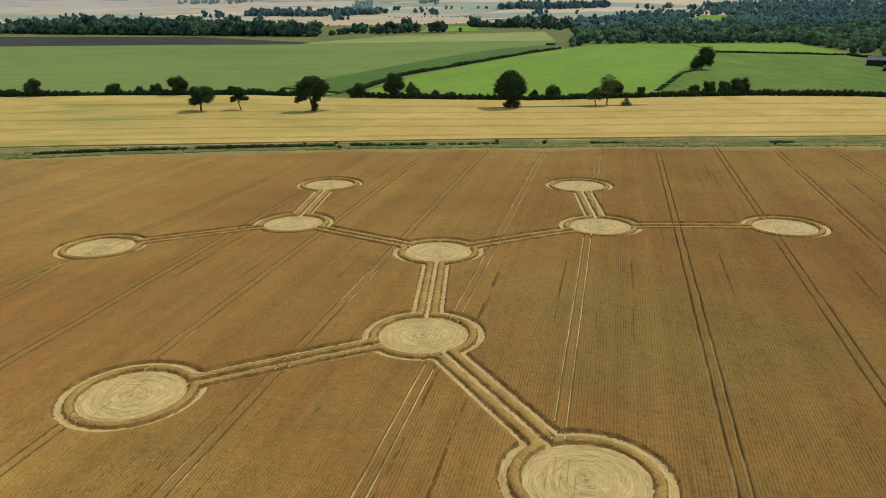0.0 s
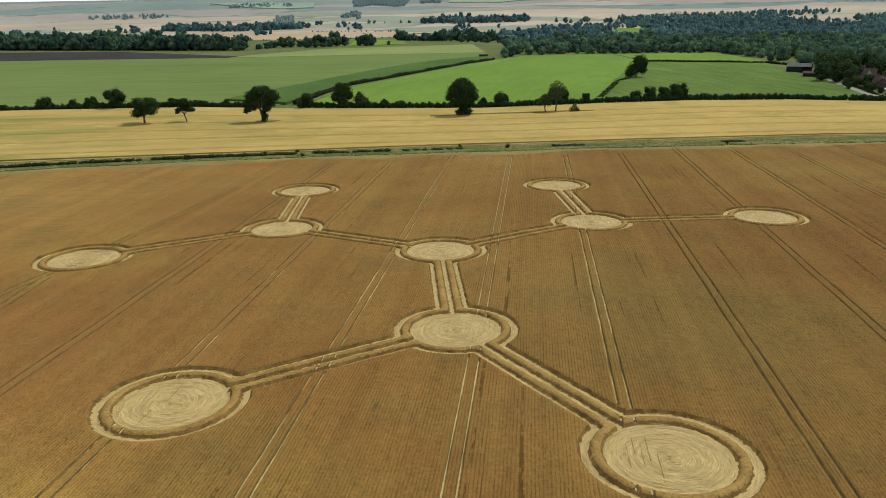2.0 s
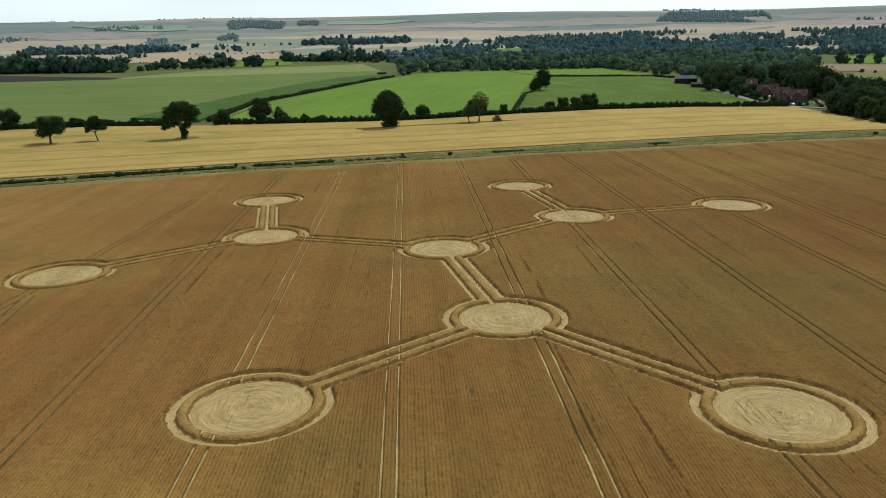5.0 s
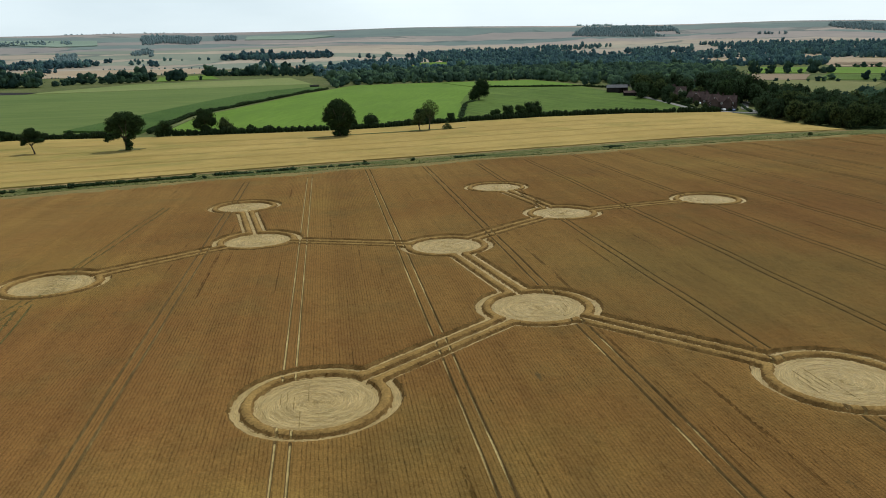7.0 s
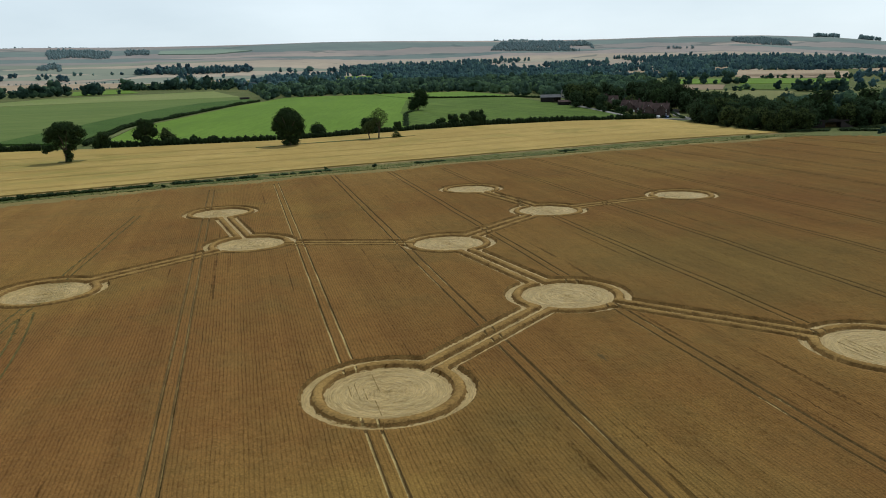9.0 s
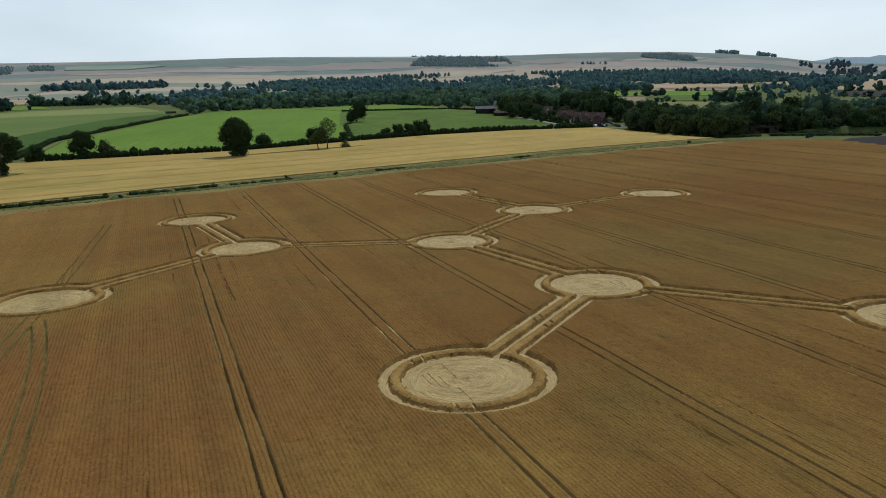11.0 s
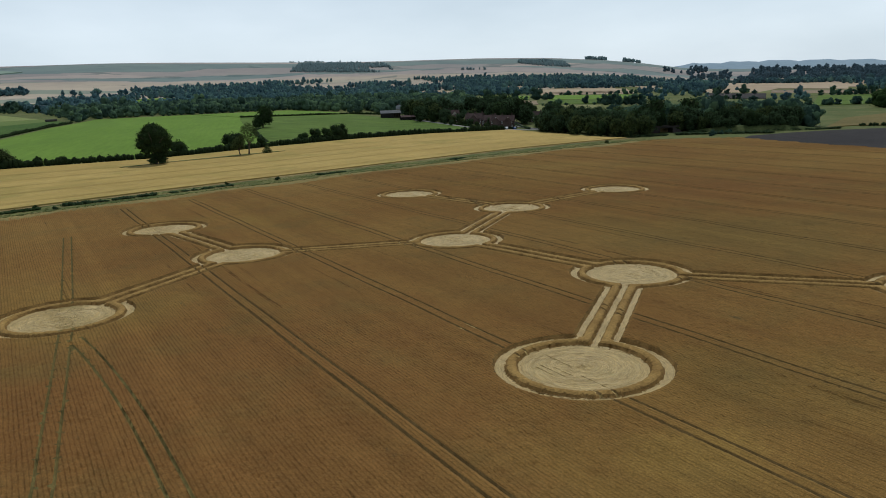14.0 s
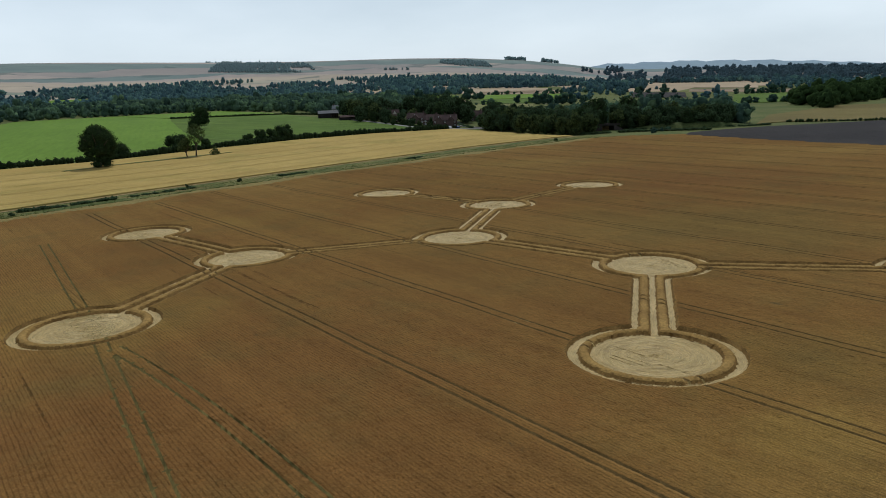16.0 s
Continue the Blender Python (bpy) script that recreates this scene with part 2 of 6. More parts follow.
def downs_material():
    """Far chalk downs: long fields lying along the slopes, ripe at the foot, grey-green turf and stubble above, hedges
    between; haze is put into the colours, which are paled and greyed.
    """
    m, n, l = nodes_of("hazed_chalk_downs")
    s = n["Principled BSDF"]
    s.inputs["Roughness"].default_value, s.inputs["Specular IOR Level"].default_value = 0.95, 0.05
    plain = mapped(n, l, "Object")

    def calc(op, a, b):
        q = n.new("ShaderNodeMath")
        q.operation = op
        for sock, v in ((q.inputs[0], a), (q.inputs[1], b)):
            if isinstance(v, (int, float)):
                sock.default_value = v
            else:
                l.new(v, sock)
        return q.outputs[0]

    xyz = n.new("ShaderNodeSeparateXYZ")
    l.new(plain, xyz.inputs[0])
    x, y = xyz.outputs[0], xyz.outputs[1]
    far = calc("SQRT", calc("ADD", calc("MULTIPLY", x, x), calc("MULTIPLY", y, y)), 0.0)
    wave = calc("MULTIPLY", calc("SUBTRACT", noise_node(n, l, plain, 0.0016, 4.0), 0.5), 420.0)
    slope = calc("ADD", far, wave)
    lie = n.new("ShaderNodeCombineXYZ")
    l.new(calc("MULTIPLY", calc("ARCTAN2", x, y), 2.0), lie.inputs[0])
    l.new(calc("MULTIPLY", slope, 0.0042), lie.inputs[1])
    cells = []
    for feature in ("F1", "DISTANCE_TO_EDGE"):
        v = n.new("ShaderNodeTexVoronoi")
        v.feature = feature
        v.inputs["Scale"].default_value, v.inputs["Randomness"].default_value = 1.6, 0.85
        l.new(lie.outputs[0], v.inputs["Vector"])
        cells.append(v)
    sep = n.new("ShaderNodeSeparateColor")
    l.new(cells[0].outputs["Color"], sep.inputs["Color"])
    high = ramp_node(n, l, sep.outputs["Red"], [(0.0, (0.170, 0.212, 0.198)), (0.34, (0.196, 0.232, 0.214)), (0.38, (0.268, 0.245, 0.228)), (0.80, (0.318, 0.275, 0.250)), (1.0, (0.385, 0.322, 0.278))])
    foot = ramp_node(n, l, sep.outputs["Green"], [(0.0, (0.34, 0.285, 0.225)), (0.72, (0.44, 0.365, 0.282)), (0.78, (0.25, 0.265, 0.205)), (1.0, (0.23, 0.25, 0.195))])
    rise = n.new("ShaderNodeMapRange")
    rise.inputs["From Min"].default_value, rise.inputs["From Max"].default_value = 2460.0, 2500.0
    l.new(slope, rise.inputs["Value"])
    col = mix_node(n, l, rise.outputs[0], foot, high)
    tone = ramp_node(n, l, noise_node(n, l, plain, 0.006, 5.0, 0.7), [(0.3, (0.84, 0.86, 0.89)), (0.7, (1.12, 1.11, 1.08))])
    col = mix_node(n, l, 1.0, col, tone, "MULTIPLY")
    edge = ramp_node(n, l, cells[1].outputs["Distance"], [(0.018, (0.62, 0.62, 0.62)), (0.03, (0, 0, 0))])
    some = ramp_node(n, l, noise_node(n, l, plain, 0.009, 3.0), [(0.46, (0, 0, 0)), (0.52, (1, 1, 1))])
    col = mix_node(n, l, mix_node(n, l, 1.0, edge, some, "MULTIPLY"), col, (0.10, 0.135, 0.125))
    l.new(col, s.inputs["Base Color"])
    return m


def laid_material():
    """Single laid stalks, each in its own tone of straw."""
    m, n, l = nodes_of("laid_stalks")
    s = n["Principled BSDF"]
    s.inputs["Roughness"].default_value, s.inputs["Specular IOR Level"].default_value = 0.6, 0.2
    geo = n.new("ShaderNodeNewGeometry")
    col = ramp_node(n, l, geo.outputs["Random Per Island"], [(0.0, (0.37, 0.262, 0.102)), (0.3, (0.49, 0.356, 0.150)), (0.75, (0.64, 0.475, 0.212)), (1.0, (0.78, 0.605, 0.300))])
    tone = ramp_node(n, l, noise_node(n, l, mapped(n, l, "Object"), 0.35, 4.0), [(0.3, (0.78, 0.76, 0.70)), (0.7, (1.12, 1.12, 1.12))])
    l.new(mix_node(n, l, 1.0, col, tone, "MULTIPLY"), s.inputs["Base Color"])
    return m


LAID = laid_material()
CROP, STRAW = crop_material(), straw_material()
SOIL = surface("trodden_track", (0.19, 0.135, 0.060), (0.32, 0.235, 0.110), 0.05, 2.0, 0.4, bump=0.05, third=(0.09, 0.085, 0.03), patches=0.03)
DOWNS = downs_material()
STALK = surface("wheat_stalks", (0.19, 0.120, 0.040), (0.30, 0.200, 0.070), 0.3, 3.0, 0.3)
# stem walls round the flattened crop, their brown darkened to hold the shade there
SHADED_STEMS = surface("shaded_wheat_stems", (0.112, 0.064, 0.020), (0.222, 0.134, 0.044), 0.5, 5.0, 0.4, bump=0.05, bump_at=6.0)
# leaning wheat's own tone, taken down a little to carry its shading
STRIP = surface("leaning_wheat", (0.225, 0.134, 0.042), (0.315, 0.198, 0.064), 0.25, 3.0, 0.35, bump=0.1, bump_at=3.0)
HEADLAND = surface("headland_wheat", (0.185, 0.146, 0.053), (0.245, 0.186, 0.066), 0.06, 2.2, 0.35, bump=0.12, bump_at=3.0)
# rut floor and sides: straw and stems darkened, with the ruts' shade coloured in
RUT_FLOOR = surface("rut_straw", (0.165, 0.115, 0.042), (0.30, 0.215, 0.082), 0.3, 3.0, 0.35)
SHADED_RUT = surface("shaded_rut_side", (0.102, 0.065, 0.024), (0.172, 0.110, 0.041), 0.5, 5.0, 0.4)
ROW_GAP = surface("thin_straw", (0.22, 0.160, 0.062), (0.33, 0.245, 0.098), 0.4, 4.0, 0.35)
PALE_RUT = surface("pale_rut_straw", (0.36, 0.265, 0.105), (0.52, 0.395, 0.165), 0.3, 3.0, 0.35)
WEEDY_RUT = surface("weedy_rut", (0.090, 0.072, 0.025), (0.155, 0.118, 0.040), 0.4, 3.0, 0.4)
GRASS = surface("rough_grass", (0.080, 0.102, 0.032), (0.13, 0.138, 0.05), 0.02, 0.9, 0.4, bump=0.2, bump_at=0.8, third=(0.15, 0.14, 0.055))
VERGE = surface("verge_grass", (0.088, 0.102, 0.030), (0.155, 0.150, 0.050), 0.07, 0.8, 0.5, bump=0.25, bump_at=0.9, third=(0.21, 0.165, 0.07), patches=0.03)
GOLD = surface("golden_barley", (0.342, 0.240, 0.074), (0.43, 0.307, 0.100), 0.013, 1.0, 0.22, bump=0.2, bump_at=1.2, stretch=(0.14, 1.0, 1), turn=-1, third=(0.30, 0.232, 0.068), patches=0.02)


def streaked(mat, tone, scale, stretch, turn, lo, hi, much, span=None):
    """Lays a second tone over a surface in long drawn-out streaks; span = (x0, x1): they fade out from x0 to x1."""
    n, l = mat.node_tree.nodes, mat.node_tree.links
    s = n["Principled BSDF"].inputs["Base Color"]
    before = s.links[0].from_socket
    mask = ramp_node(n, l, noise_node(n, l, mapped(n, l, "Object", stretch, turn), scale, 5.0, 0.65), [(lo, (0, 0, 0)), (hi, (much, much, much))])
    if span:
        xyz, fade = n.new("ShaderNodeSeparateXYZ"), n.new("ShaderNodeMapRange")
        l.new(mapped(n, l, "Object"), xyz.inputs[0])
        l.new(xyz.outputs[0], fade.inputs["Value"])
        for key, v in zip(("From Min", "From Max", "To Min", "To Max"), (*span, 1.0, 0.0)):
            fade.inputs[key].default_value = v
        mask = mix_node(n, l, fade.outputs[0], (0, 0, 0), mask)
    l.new(mix_node(n, l, mask, before, tone), s)


streaked(GOLD, (0.205, 0.190, 0.050), 0.032, (0.35, 1.0, 1.0), -6, 0.46, 0.62, 0.8, (-70, 10))
streaked(VERGE, (0.070, 0.092, 0.028), 0.11, (0.3, 1.0, 1.0), 0, 0.50, 0.62, 0.85)
streaked(VERGE, (0.225, 0.172, 0.072), 0.16, (0.2, 1.0, 1.0), 0, 0.54, 0.64, 0.8)
streaked(GOLD, (0.400, 0.275, 0.085), 0.10, (0.05, 1.0, 1.0), -1, 0.50, 0.66, 0.7)
GOLD_LINE = surface("trodden_barley", (0.275, 0.188, 0.052), (0.345, 0.238, 0.07), 0.05, 0.8, 0.3)
MAIZE = surface("dull_green_crop", (0.104, 0.146, 0.040), (0.136, 0.178, 0.050), 0.006, 0.5, 0.2, bump=0.2, bump_at=0.8, stretch=(0.06, 1.0, 1), turn=8)
TALL = surface("tall_green_crop", (0.052, 0.096, 0.021), (0.074, 0.122, 0.029), 0.02, 0.9, 0.4, bump=0.4, bump_at=0.9)
streaked(MAIZE, (0.150, 0.186, 0.054), 0.12, (0.03, 1.0, 1.0), 5, 0.48, 0.60, 0.6)
BRIGHT = surface("bright_green_crop", (0.122, 0.200, 0.028), (0.148, 0.232, 0.036), 0.008, 0.4, 0.12, bump=0.1, stretch=(1.0, 0.12, 1), turn=30)
DEEP = surface("deep_green_crop", (0.084, 0.132, 0.025), (0.113, 0.162, 0.034), 0.012, 0.35, 0.3, bump=0.2, stretch=(1.0, 0.08, 1), turn=-8)
streaked(DEEP, (0.070, 0.112, 0.024), 0.16, (1.0, 0.05, 1.0), -8, 0.52, 0.62, 0.8)
streaked(BRIGHT, (0.112, 0.182, 0.030), 0.035, (1.0, 0.25, 1.0), 30, 0.48, 0.66, 0.7)
PALE = surface("pale_pasture", (0.17, 0.21, 0.065), (0.22, 0.235, 0.085), 0.008, 0.3, 0.2)
# grass high on the downs, greyed with the same painted haze
DOWNGREEN = surface("hazed_downland_grass", (0.215, 0.275, 0.215), (0.255, 0.315, 0.245), 0.006, 0.1, 0.08)
BANKGRASS = surface("bank_grass", (0.046, 0.064, 0.022), (0.090, 0.104, 0.038), 0.12, 0.8, 0.45, bump=0.3, bump_at=0.9)
PLOUGH = surface("ploughed_soil", (0.032, 0.029, 0.029), (0.046, 0.041, 0.040), 0.01, 0.8, 0.25, bump=0.2, stretch=(1, 0.1, 1), turn=40)
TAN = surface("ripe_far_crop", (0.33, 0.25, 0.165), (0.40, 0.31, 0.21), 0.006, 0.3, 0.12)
BROWN = surface("brown_far_field", (0.20, 0.155, 0.105), (0.27, 0.20, 0.13), 0.006, 0.3, 0.15)
OLIVE = surface("olive_far_field", (0.14, 0.155, 0.055), (0.20, 0.19, 0.075), 0.006, 0.3, 0.15)
# the blue is painted distance haze, not the hill's own colour
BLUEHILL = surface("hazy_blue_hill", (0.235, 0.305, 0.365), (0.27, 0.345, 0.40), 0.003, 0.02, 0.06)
ROAD = surface("worn_asphalt", (0.20, 0.19, 0.18), (0.28, 0.27, 0.25), 0.1, 3.0, 0.2)
CHALK = surface("chalky_track", (0.12, 0.145, 0.056), (0.168, 0.178, 0.072), 0.08, 1.5, 0.3)
LEAF_OAK = foliage("oak_leaves", (0.012, 0.024, 0.010), (0.056, 0.088, 0.032))
LEAF_ASH = foliage("ash_leaves", (0.035, 0.055, 0.018), (0.10, 0.125, 0.045), 0.35)
LEAF_HEDGE = foliage("hedge_leaves", (0.012, 0.025, 0.011), (0.050, 0.082, 0.027))
LEAF_WOOD = foliage("woodland_leaves", (0.018, 0.036, 0.021), (0.086, 0.130, 0.060), 0.3, fleck=0.22)
LEAF_STAND = foliage("stand_leaves", (0.021, 0.048, 0.041), (0.116, 0.178, 0.112), 0.28, stand=12.0, fleck=0.2)
# far leaves are paled and blued: distance haze is mixed into their colours
LEAF_FAR = foliage("hazed_distant_leaves", (0.066, 0.128, 0.146), (0.152, 0.244, 0.246), 0.42, stand=18.0, vary=0.8, fleck=0.15)
LEAF_RIDGE = foliage("hazed_ridge_leaves", (0.078, 0.122, 0.150), (0.120, 0.170, 0.190), 0.4, fleck=0.2)
LEAF_HILL = foliage("hazed_hill_leaves", (0.31, 0.395, 0.405), (0.35, 0.44, 0.44), 0.55, fleck=0.1)
OLDBRICK = surface("sooty_brick", (0.035, 0.03, 0.028), (0.06, 0.05, 0.045), 0.3, 4.0, 0.25, bump=0.02)
DULLGOLD = surface("dull_ripe_crop", (0.13, 0.105, 0.04), (0.175, 0.14, 0.052), 0.013, 0.7, 0.2, bump=0.1)
BARK = surface("bark", (0.05, 0.04, 0.03), (0.10, 0.08, 0.06), 0.8, 4.0, 0.4, bump=0.05)
# near-black green for inner masses: the shade inside crowns and hedges is painted in
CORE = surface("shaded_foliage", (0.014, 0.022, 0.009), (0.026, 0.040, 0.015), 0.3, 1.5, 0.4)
BRICK = surface("weathered_brick", (0.064, 0.046, 0.042), (0.104, 0.074, 0.065), 0.3, 4.0, 0.25, bump=0.02)
RENDER_WALL = surface("cream_render", (0.34, 0.31, 0.26), (0.44, 0.40, 0.34), 0.3, 3.0, 0.12)
TILE = surface("clay_roof_tiles", (0.058, 0.041, 0.039), (0.104, 0.071, 0.065), 0.5, 3.0, 0.3, bump=0.04, stretch=(1, 1, 4))
SLATE = surface("grey_sheet_roof", (0.15, 0.155, 0.165), (0.21, 0.215, 0.225), 0.2, 2.0, 0.15, rough=0.6)
DARKROOF = surface("dark_sheet_roof", (0.075, 0.078, 0.085), (0.11, 0.112, 0.12), 0.2, 2.0, 0.2, rough=0.6)
BLACKWOOD = surface("black_boarding", (0.018, 0.017, 0.016), (0.035, 0.032, 0.03), 0.4, 3.0, 0.3)
WHITE = surface("white_paint", (0.72, 0.71, 0.69), (0.80, 0.79, 0.77), 0.5, 3.0, 0.06, rough=0.5)
DARKGLASS = surface("dark_window_glass", (0.02, 0.022, 0.026), (0.035, 0.038, 0.042), 0.5, 2.0, 0.1, rough=0.12, spec=0.5)
CAR_WHITE = surface("white_car_paint", (0.70, 0.71, 0.72), (0.76, 0.77, 0.78), 0.5, 2.0, 0.03, rough=0.25, spec=0.5)
CAR_BLUE = surface("blue_car_paint", (0.03, 0.06, 0.16), (0.04, 0.08, 0.2), 0.5, 2.0, 0.03, rough=0.25, spec=0.5)
TYRE = surface("black_rubber", (0.015, 0.015, 0.015), (0.025, 0.025, 0.025), 1.0, 5.0, 0.1)
WEED = foliage("verge_weeds", (0.062, 0.082, 0.024), (0.140, 0.142, 0.048), 0.3)
TRACK_WEED = foliage("dark_weeds", (0.030, 0.044, 0.014), (0.072, 0.088, 0.028), 0.3)


# ------------------------------------------------------------------ mesh helpers
def mesh_of(name, verts, faces, mats, slots=None, uv=None, smooth=False):
    """A mesh from arrays: verts (n, 3); faces (m, 3) or (m, 4)."""
    verts, faces = np.asarray(verts, dtype=np.float32), np.asarray(faces, dtype=np.int32)
    me = bpy.data.meshes.new(name)
    k = faces.shape[1]
    me.vertices.add(len(verts))
    me.vertices.foreach_set("co", verts.ravel())
    me.loops.add(faces.size)
    me.loops.foreach_set("vertex_index", faces.ravel())
    me.polygons.add(len(faces))
    me.polygons.foreach_set("loop_start", np.arange(0, faces.size, k, dtype=np.int32))
    for m in mats:
        me.materials.append(m)
    if slots is not None:
        me.polygons.foreach_set("material_index", np.asarray(slots, dtype=np.int32))
    me.update(calc_edges=True)
    if uv is not None:
        lay = me.uv_layers.new(name="lay")
        lay.data.foreach_set("uv", np.asarray(uv, dtype=np.float32)[faces.ravel()].ravel())
    if smooth:
        me.polygons.foreach_set("use_smooth", np.ones(len(faces), dtype=bool))
    me.validate()
    return me


def bm_mesh(name, bm, mat, smooth=False):
    me = bpy.data.meshes.new(name)
    bmesh.ops.recalc_face_normals(bm, faces=bm.faces[:])
    bm.to_mesh(me)
    bm.free()
    me.materials.append(mat)
    if smooth:
        me.polygons.foreach_set("use_smooth", [True] * len(me.polygons))
    return me


def part(name, me, parent, label="", at=None):
    ob = new(name, me)
    ob.parent = parent
    if at is not None:
        ob.matrix_basis = at
    return tagged(ob, label) if label else ob


def box(bm, x0, y0, z0, x1, y1, z1):
    v = [bm.verts.new(p) for p in ((x0, y0, z0), (x1, y0, z0), (x1, y1, z0), (x0, y1, z0), (x0, y0, z1), (x1, y0, z1), (x1, y1, z1), (x0, y1, z1))]
    for f in ((3, 2, 1, 0), (4, 5, 6, 7), (0, 1, 5, 4), (1, 2, 6, 5), (2, 3, 7, 6), (3, 0, 4, 7)):
        bm.faces.new([v[i] for i in f])


def boxes(name, mat, *dims):
    bm = bmesh.new()
    for d in dims:
        box(bm, *d)
    return bm_mesh(name, bm, mat)


# ------------------------------------------------------------------ the lie of the land
LAND_Y = [-6000, 274, 300, 390, 430, 530, 690, 1050, 1500, 2300, 6000]
LAND_Z = [0, 0, -0.2, 1.7, 3.1, 7.3, 12.2, 17.6, 25, 34, 34]
RIDGE_AZ = [-180, -60, -40, -16, -11, -6, -1, 4, 13, 18, 30, 39, 45, 50, 54, 57, 60, 63, 69, 74, 80, 95, 130, 180]
RIDGE_Z = [40, 60, 120, 132, 138, 144, 150, 148, 152, 154, 146, 136, 130, 124, 108, 86, 56, 44, 40, 40, 36, 40, 40, 40]


def land(x, y):
    """Height of the ground: level under the wheat, rising gently beyond the verge, downs at the edge of the view."""
    x, y = np.asarray(x, dtype=float), np.asarray(y, dtype=float)
    z = np.interp(y, LAND_Y, LAND_Z)
    r, az = np.hypot(x, y), np.degrees(np.arctan2(x, y))
    s = np.clip((r - 1500) / 2300, 0, 1)
    s = np.where(s < 0.5, 2 * s * s, 1 - 2 * (1 - s) ** 2)
    fold = 7 * np.sin(x / 310 + 1) * np.sin(y / 270) * np.clip((r - 1600) / 900, 0, 1) * np.clip((3700 - r) / 500, 0, 1)
    return z + np.interp(az, RIDGE_AZ, RIDGE_Z) * s + fold - np.clip((r - 3850) / 900, 0, 1) * 30


def height(x, y):
    return float(land(x, y))


def graded(stops):
    """Grid lines: stops of (start, step), the last one ends them."""
    out = []
    for (a, step), (b, _) in zip(stops, stops[1:]):
        out += list(np.arange(a, b, step))
    return out + [stops[-1][0]]


def ground_sheet():
    xs = np.array(graded([(-4700, 90), (-900, 45), (900, 90), (4700, 90)]))
    ys = np.array(sorted(set(graded([(-2500, 250), (0, 40), (1500, 80), (4700, 80)]) + LAND_Y[1:-1])))
    X, Y = np.meshgrid(xs, ys)
    keep_v = np.c_[X.ravel(), Y.ravel(), land(X, Y).ravel()]
    nx = len(xs)
    i, j = np.meshgrid(np.arange(nx - 1), np.arange(len(ys) - 1))
    a = (j * nx + i).ravel()
    f = np.c_[a, a + 1, a + nx + 1, a + nx]
    c = keep_v[f].mean(1)
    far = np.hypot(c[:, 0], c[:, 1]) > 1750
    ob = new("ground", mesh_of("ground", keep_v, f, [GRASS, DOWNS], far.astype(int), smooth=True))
    return tagged(ob, "rough grassland and turf rising to low chalk downs", "ground", kind="structure")


ground_sheet()


def inside(px, py, poly):
    """Which points lie in a polygon."""
    px, py = np.asarray(px), np.asarray(py)
    res = np.zeros(px.shape, bool)
    n = len(poly)
    for k in range(n):
        (x0, y0), (x1, y1) = poly[k], poly[(k + 1) % n]
        if y0 != y1:
            c = ((y0 > py) != (y1 > py)) & (px < (x1 - x0) * (py - y0) / (y1 - y0) + x0)
            res ^= c
    return res


def parcel(name, poly, mat, label, lift=0.3, step=40.0, wobble=1.0, skirt=True):
    """A field laid over the ground, with slightly uneven borders."""
    bm = bmesh.new()
    pts = []
    for k, (x0, y0) in enumerate(poly):
        x1, y1 = poly[(k + 1) % len(poly)]
        m = max(1, int(math.hypot(x1 - x0, y1 - y0) / (step * 0.5)))
        for q in range(m):
            x, y = x0 + (x1 - x0) * q / m, y0 + (y1 - y0) * q / m
            pts.append((x + wobble * noise.noise((x * 0.05, y * 0.05, 1)), y + wobble * noise.noise((x * 0.05, y * 0.05, 7))))
    face = bm.faces.new([bm.verts.new((x, y, 0)) for x, y in pts])
    bmesh.ops.triangulate(bm, faces=[face])
    (xa, xb), (ya, yb) = (min(p[0] for p in pts), max(p[0] for p in pts)), (min(p[1] for p in pts), max(p[1] for p in pts))
    cuts = [((0, y, 0), (0, 1, 0)) for y in LAND_Y[1:-1] if ya < y < yb]
    if max(abs(xa), abs(xb), abs(ya), abs(yb)) > 1450:
        cuts += [((x, 0, 0), (1, 0, 0)) for x in np.arange(xa + step, xb, step)] + [((0, y, 0), (0, 1, 0)) for y in np.arange(ya + step, yb, step)]
    for co, no in cuts:
        bmesh.ops.bisect_plane(bm, geom=bm.verts[:] + bm.edges[:] + bm.faces[:], plane_co=co, plane_no=no, dist=0.01)
    for v in bm.verts:
        v.co.z = height(v.co.x, v.co.y) + lift
    if skirt:
        rim = [e for e in bm.edges if e.is_boundary]
        ext = bmesh.ops.extrude_edge_only(bm, edges=rim)["geom"]
        for v in ext:
            if isinstance(v, bmesh.types.BMVert):
                v.co.z -= lift + 0.3
    ob = new(name, bm_mesh(name, bm, mat))
    return tagged(ob, label, "field", kind="structure")


GOLD_POLY = [(-420, 296), (-172, 295), (-84, 298), (5, 301), (95, 300), (180, 297), (236, 288), (262, 281), (270, 320), (278, 352), (286, 388), (230, 409), (170, 417), (118, 415),
             (50, 409), (0, 417), (-56, 428), (-107, 442), (-191, 447), (-420, 440)]
parcel("barley_field", GOLD_POLY, GOLD, "golden ripe barley field with faint wheel tracks", 0.7)
parcel("maize_field", [(-62, 440), (-107, 450), (-191, 455), (-520, 448), (-640, 905), (-308, 893), (-148, 876), (136, 892), (112, 748), (22, 610), (-33, 530)], MAIZE,
       "broad dull green crop field behind the hedge", 0.5)
parcel("tall_crop_strip", [(-57, 446), (-28, 528), (25, 609), (116, 750), (122, 800), (62, 742), (-8, 628), (-52, 543), (-95, 468)], TALL, "dark strip of taller green crop along the hedge", 1.6)
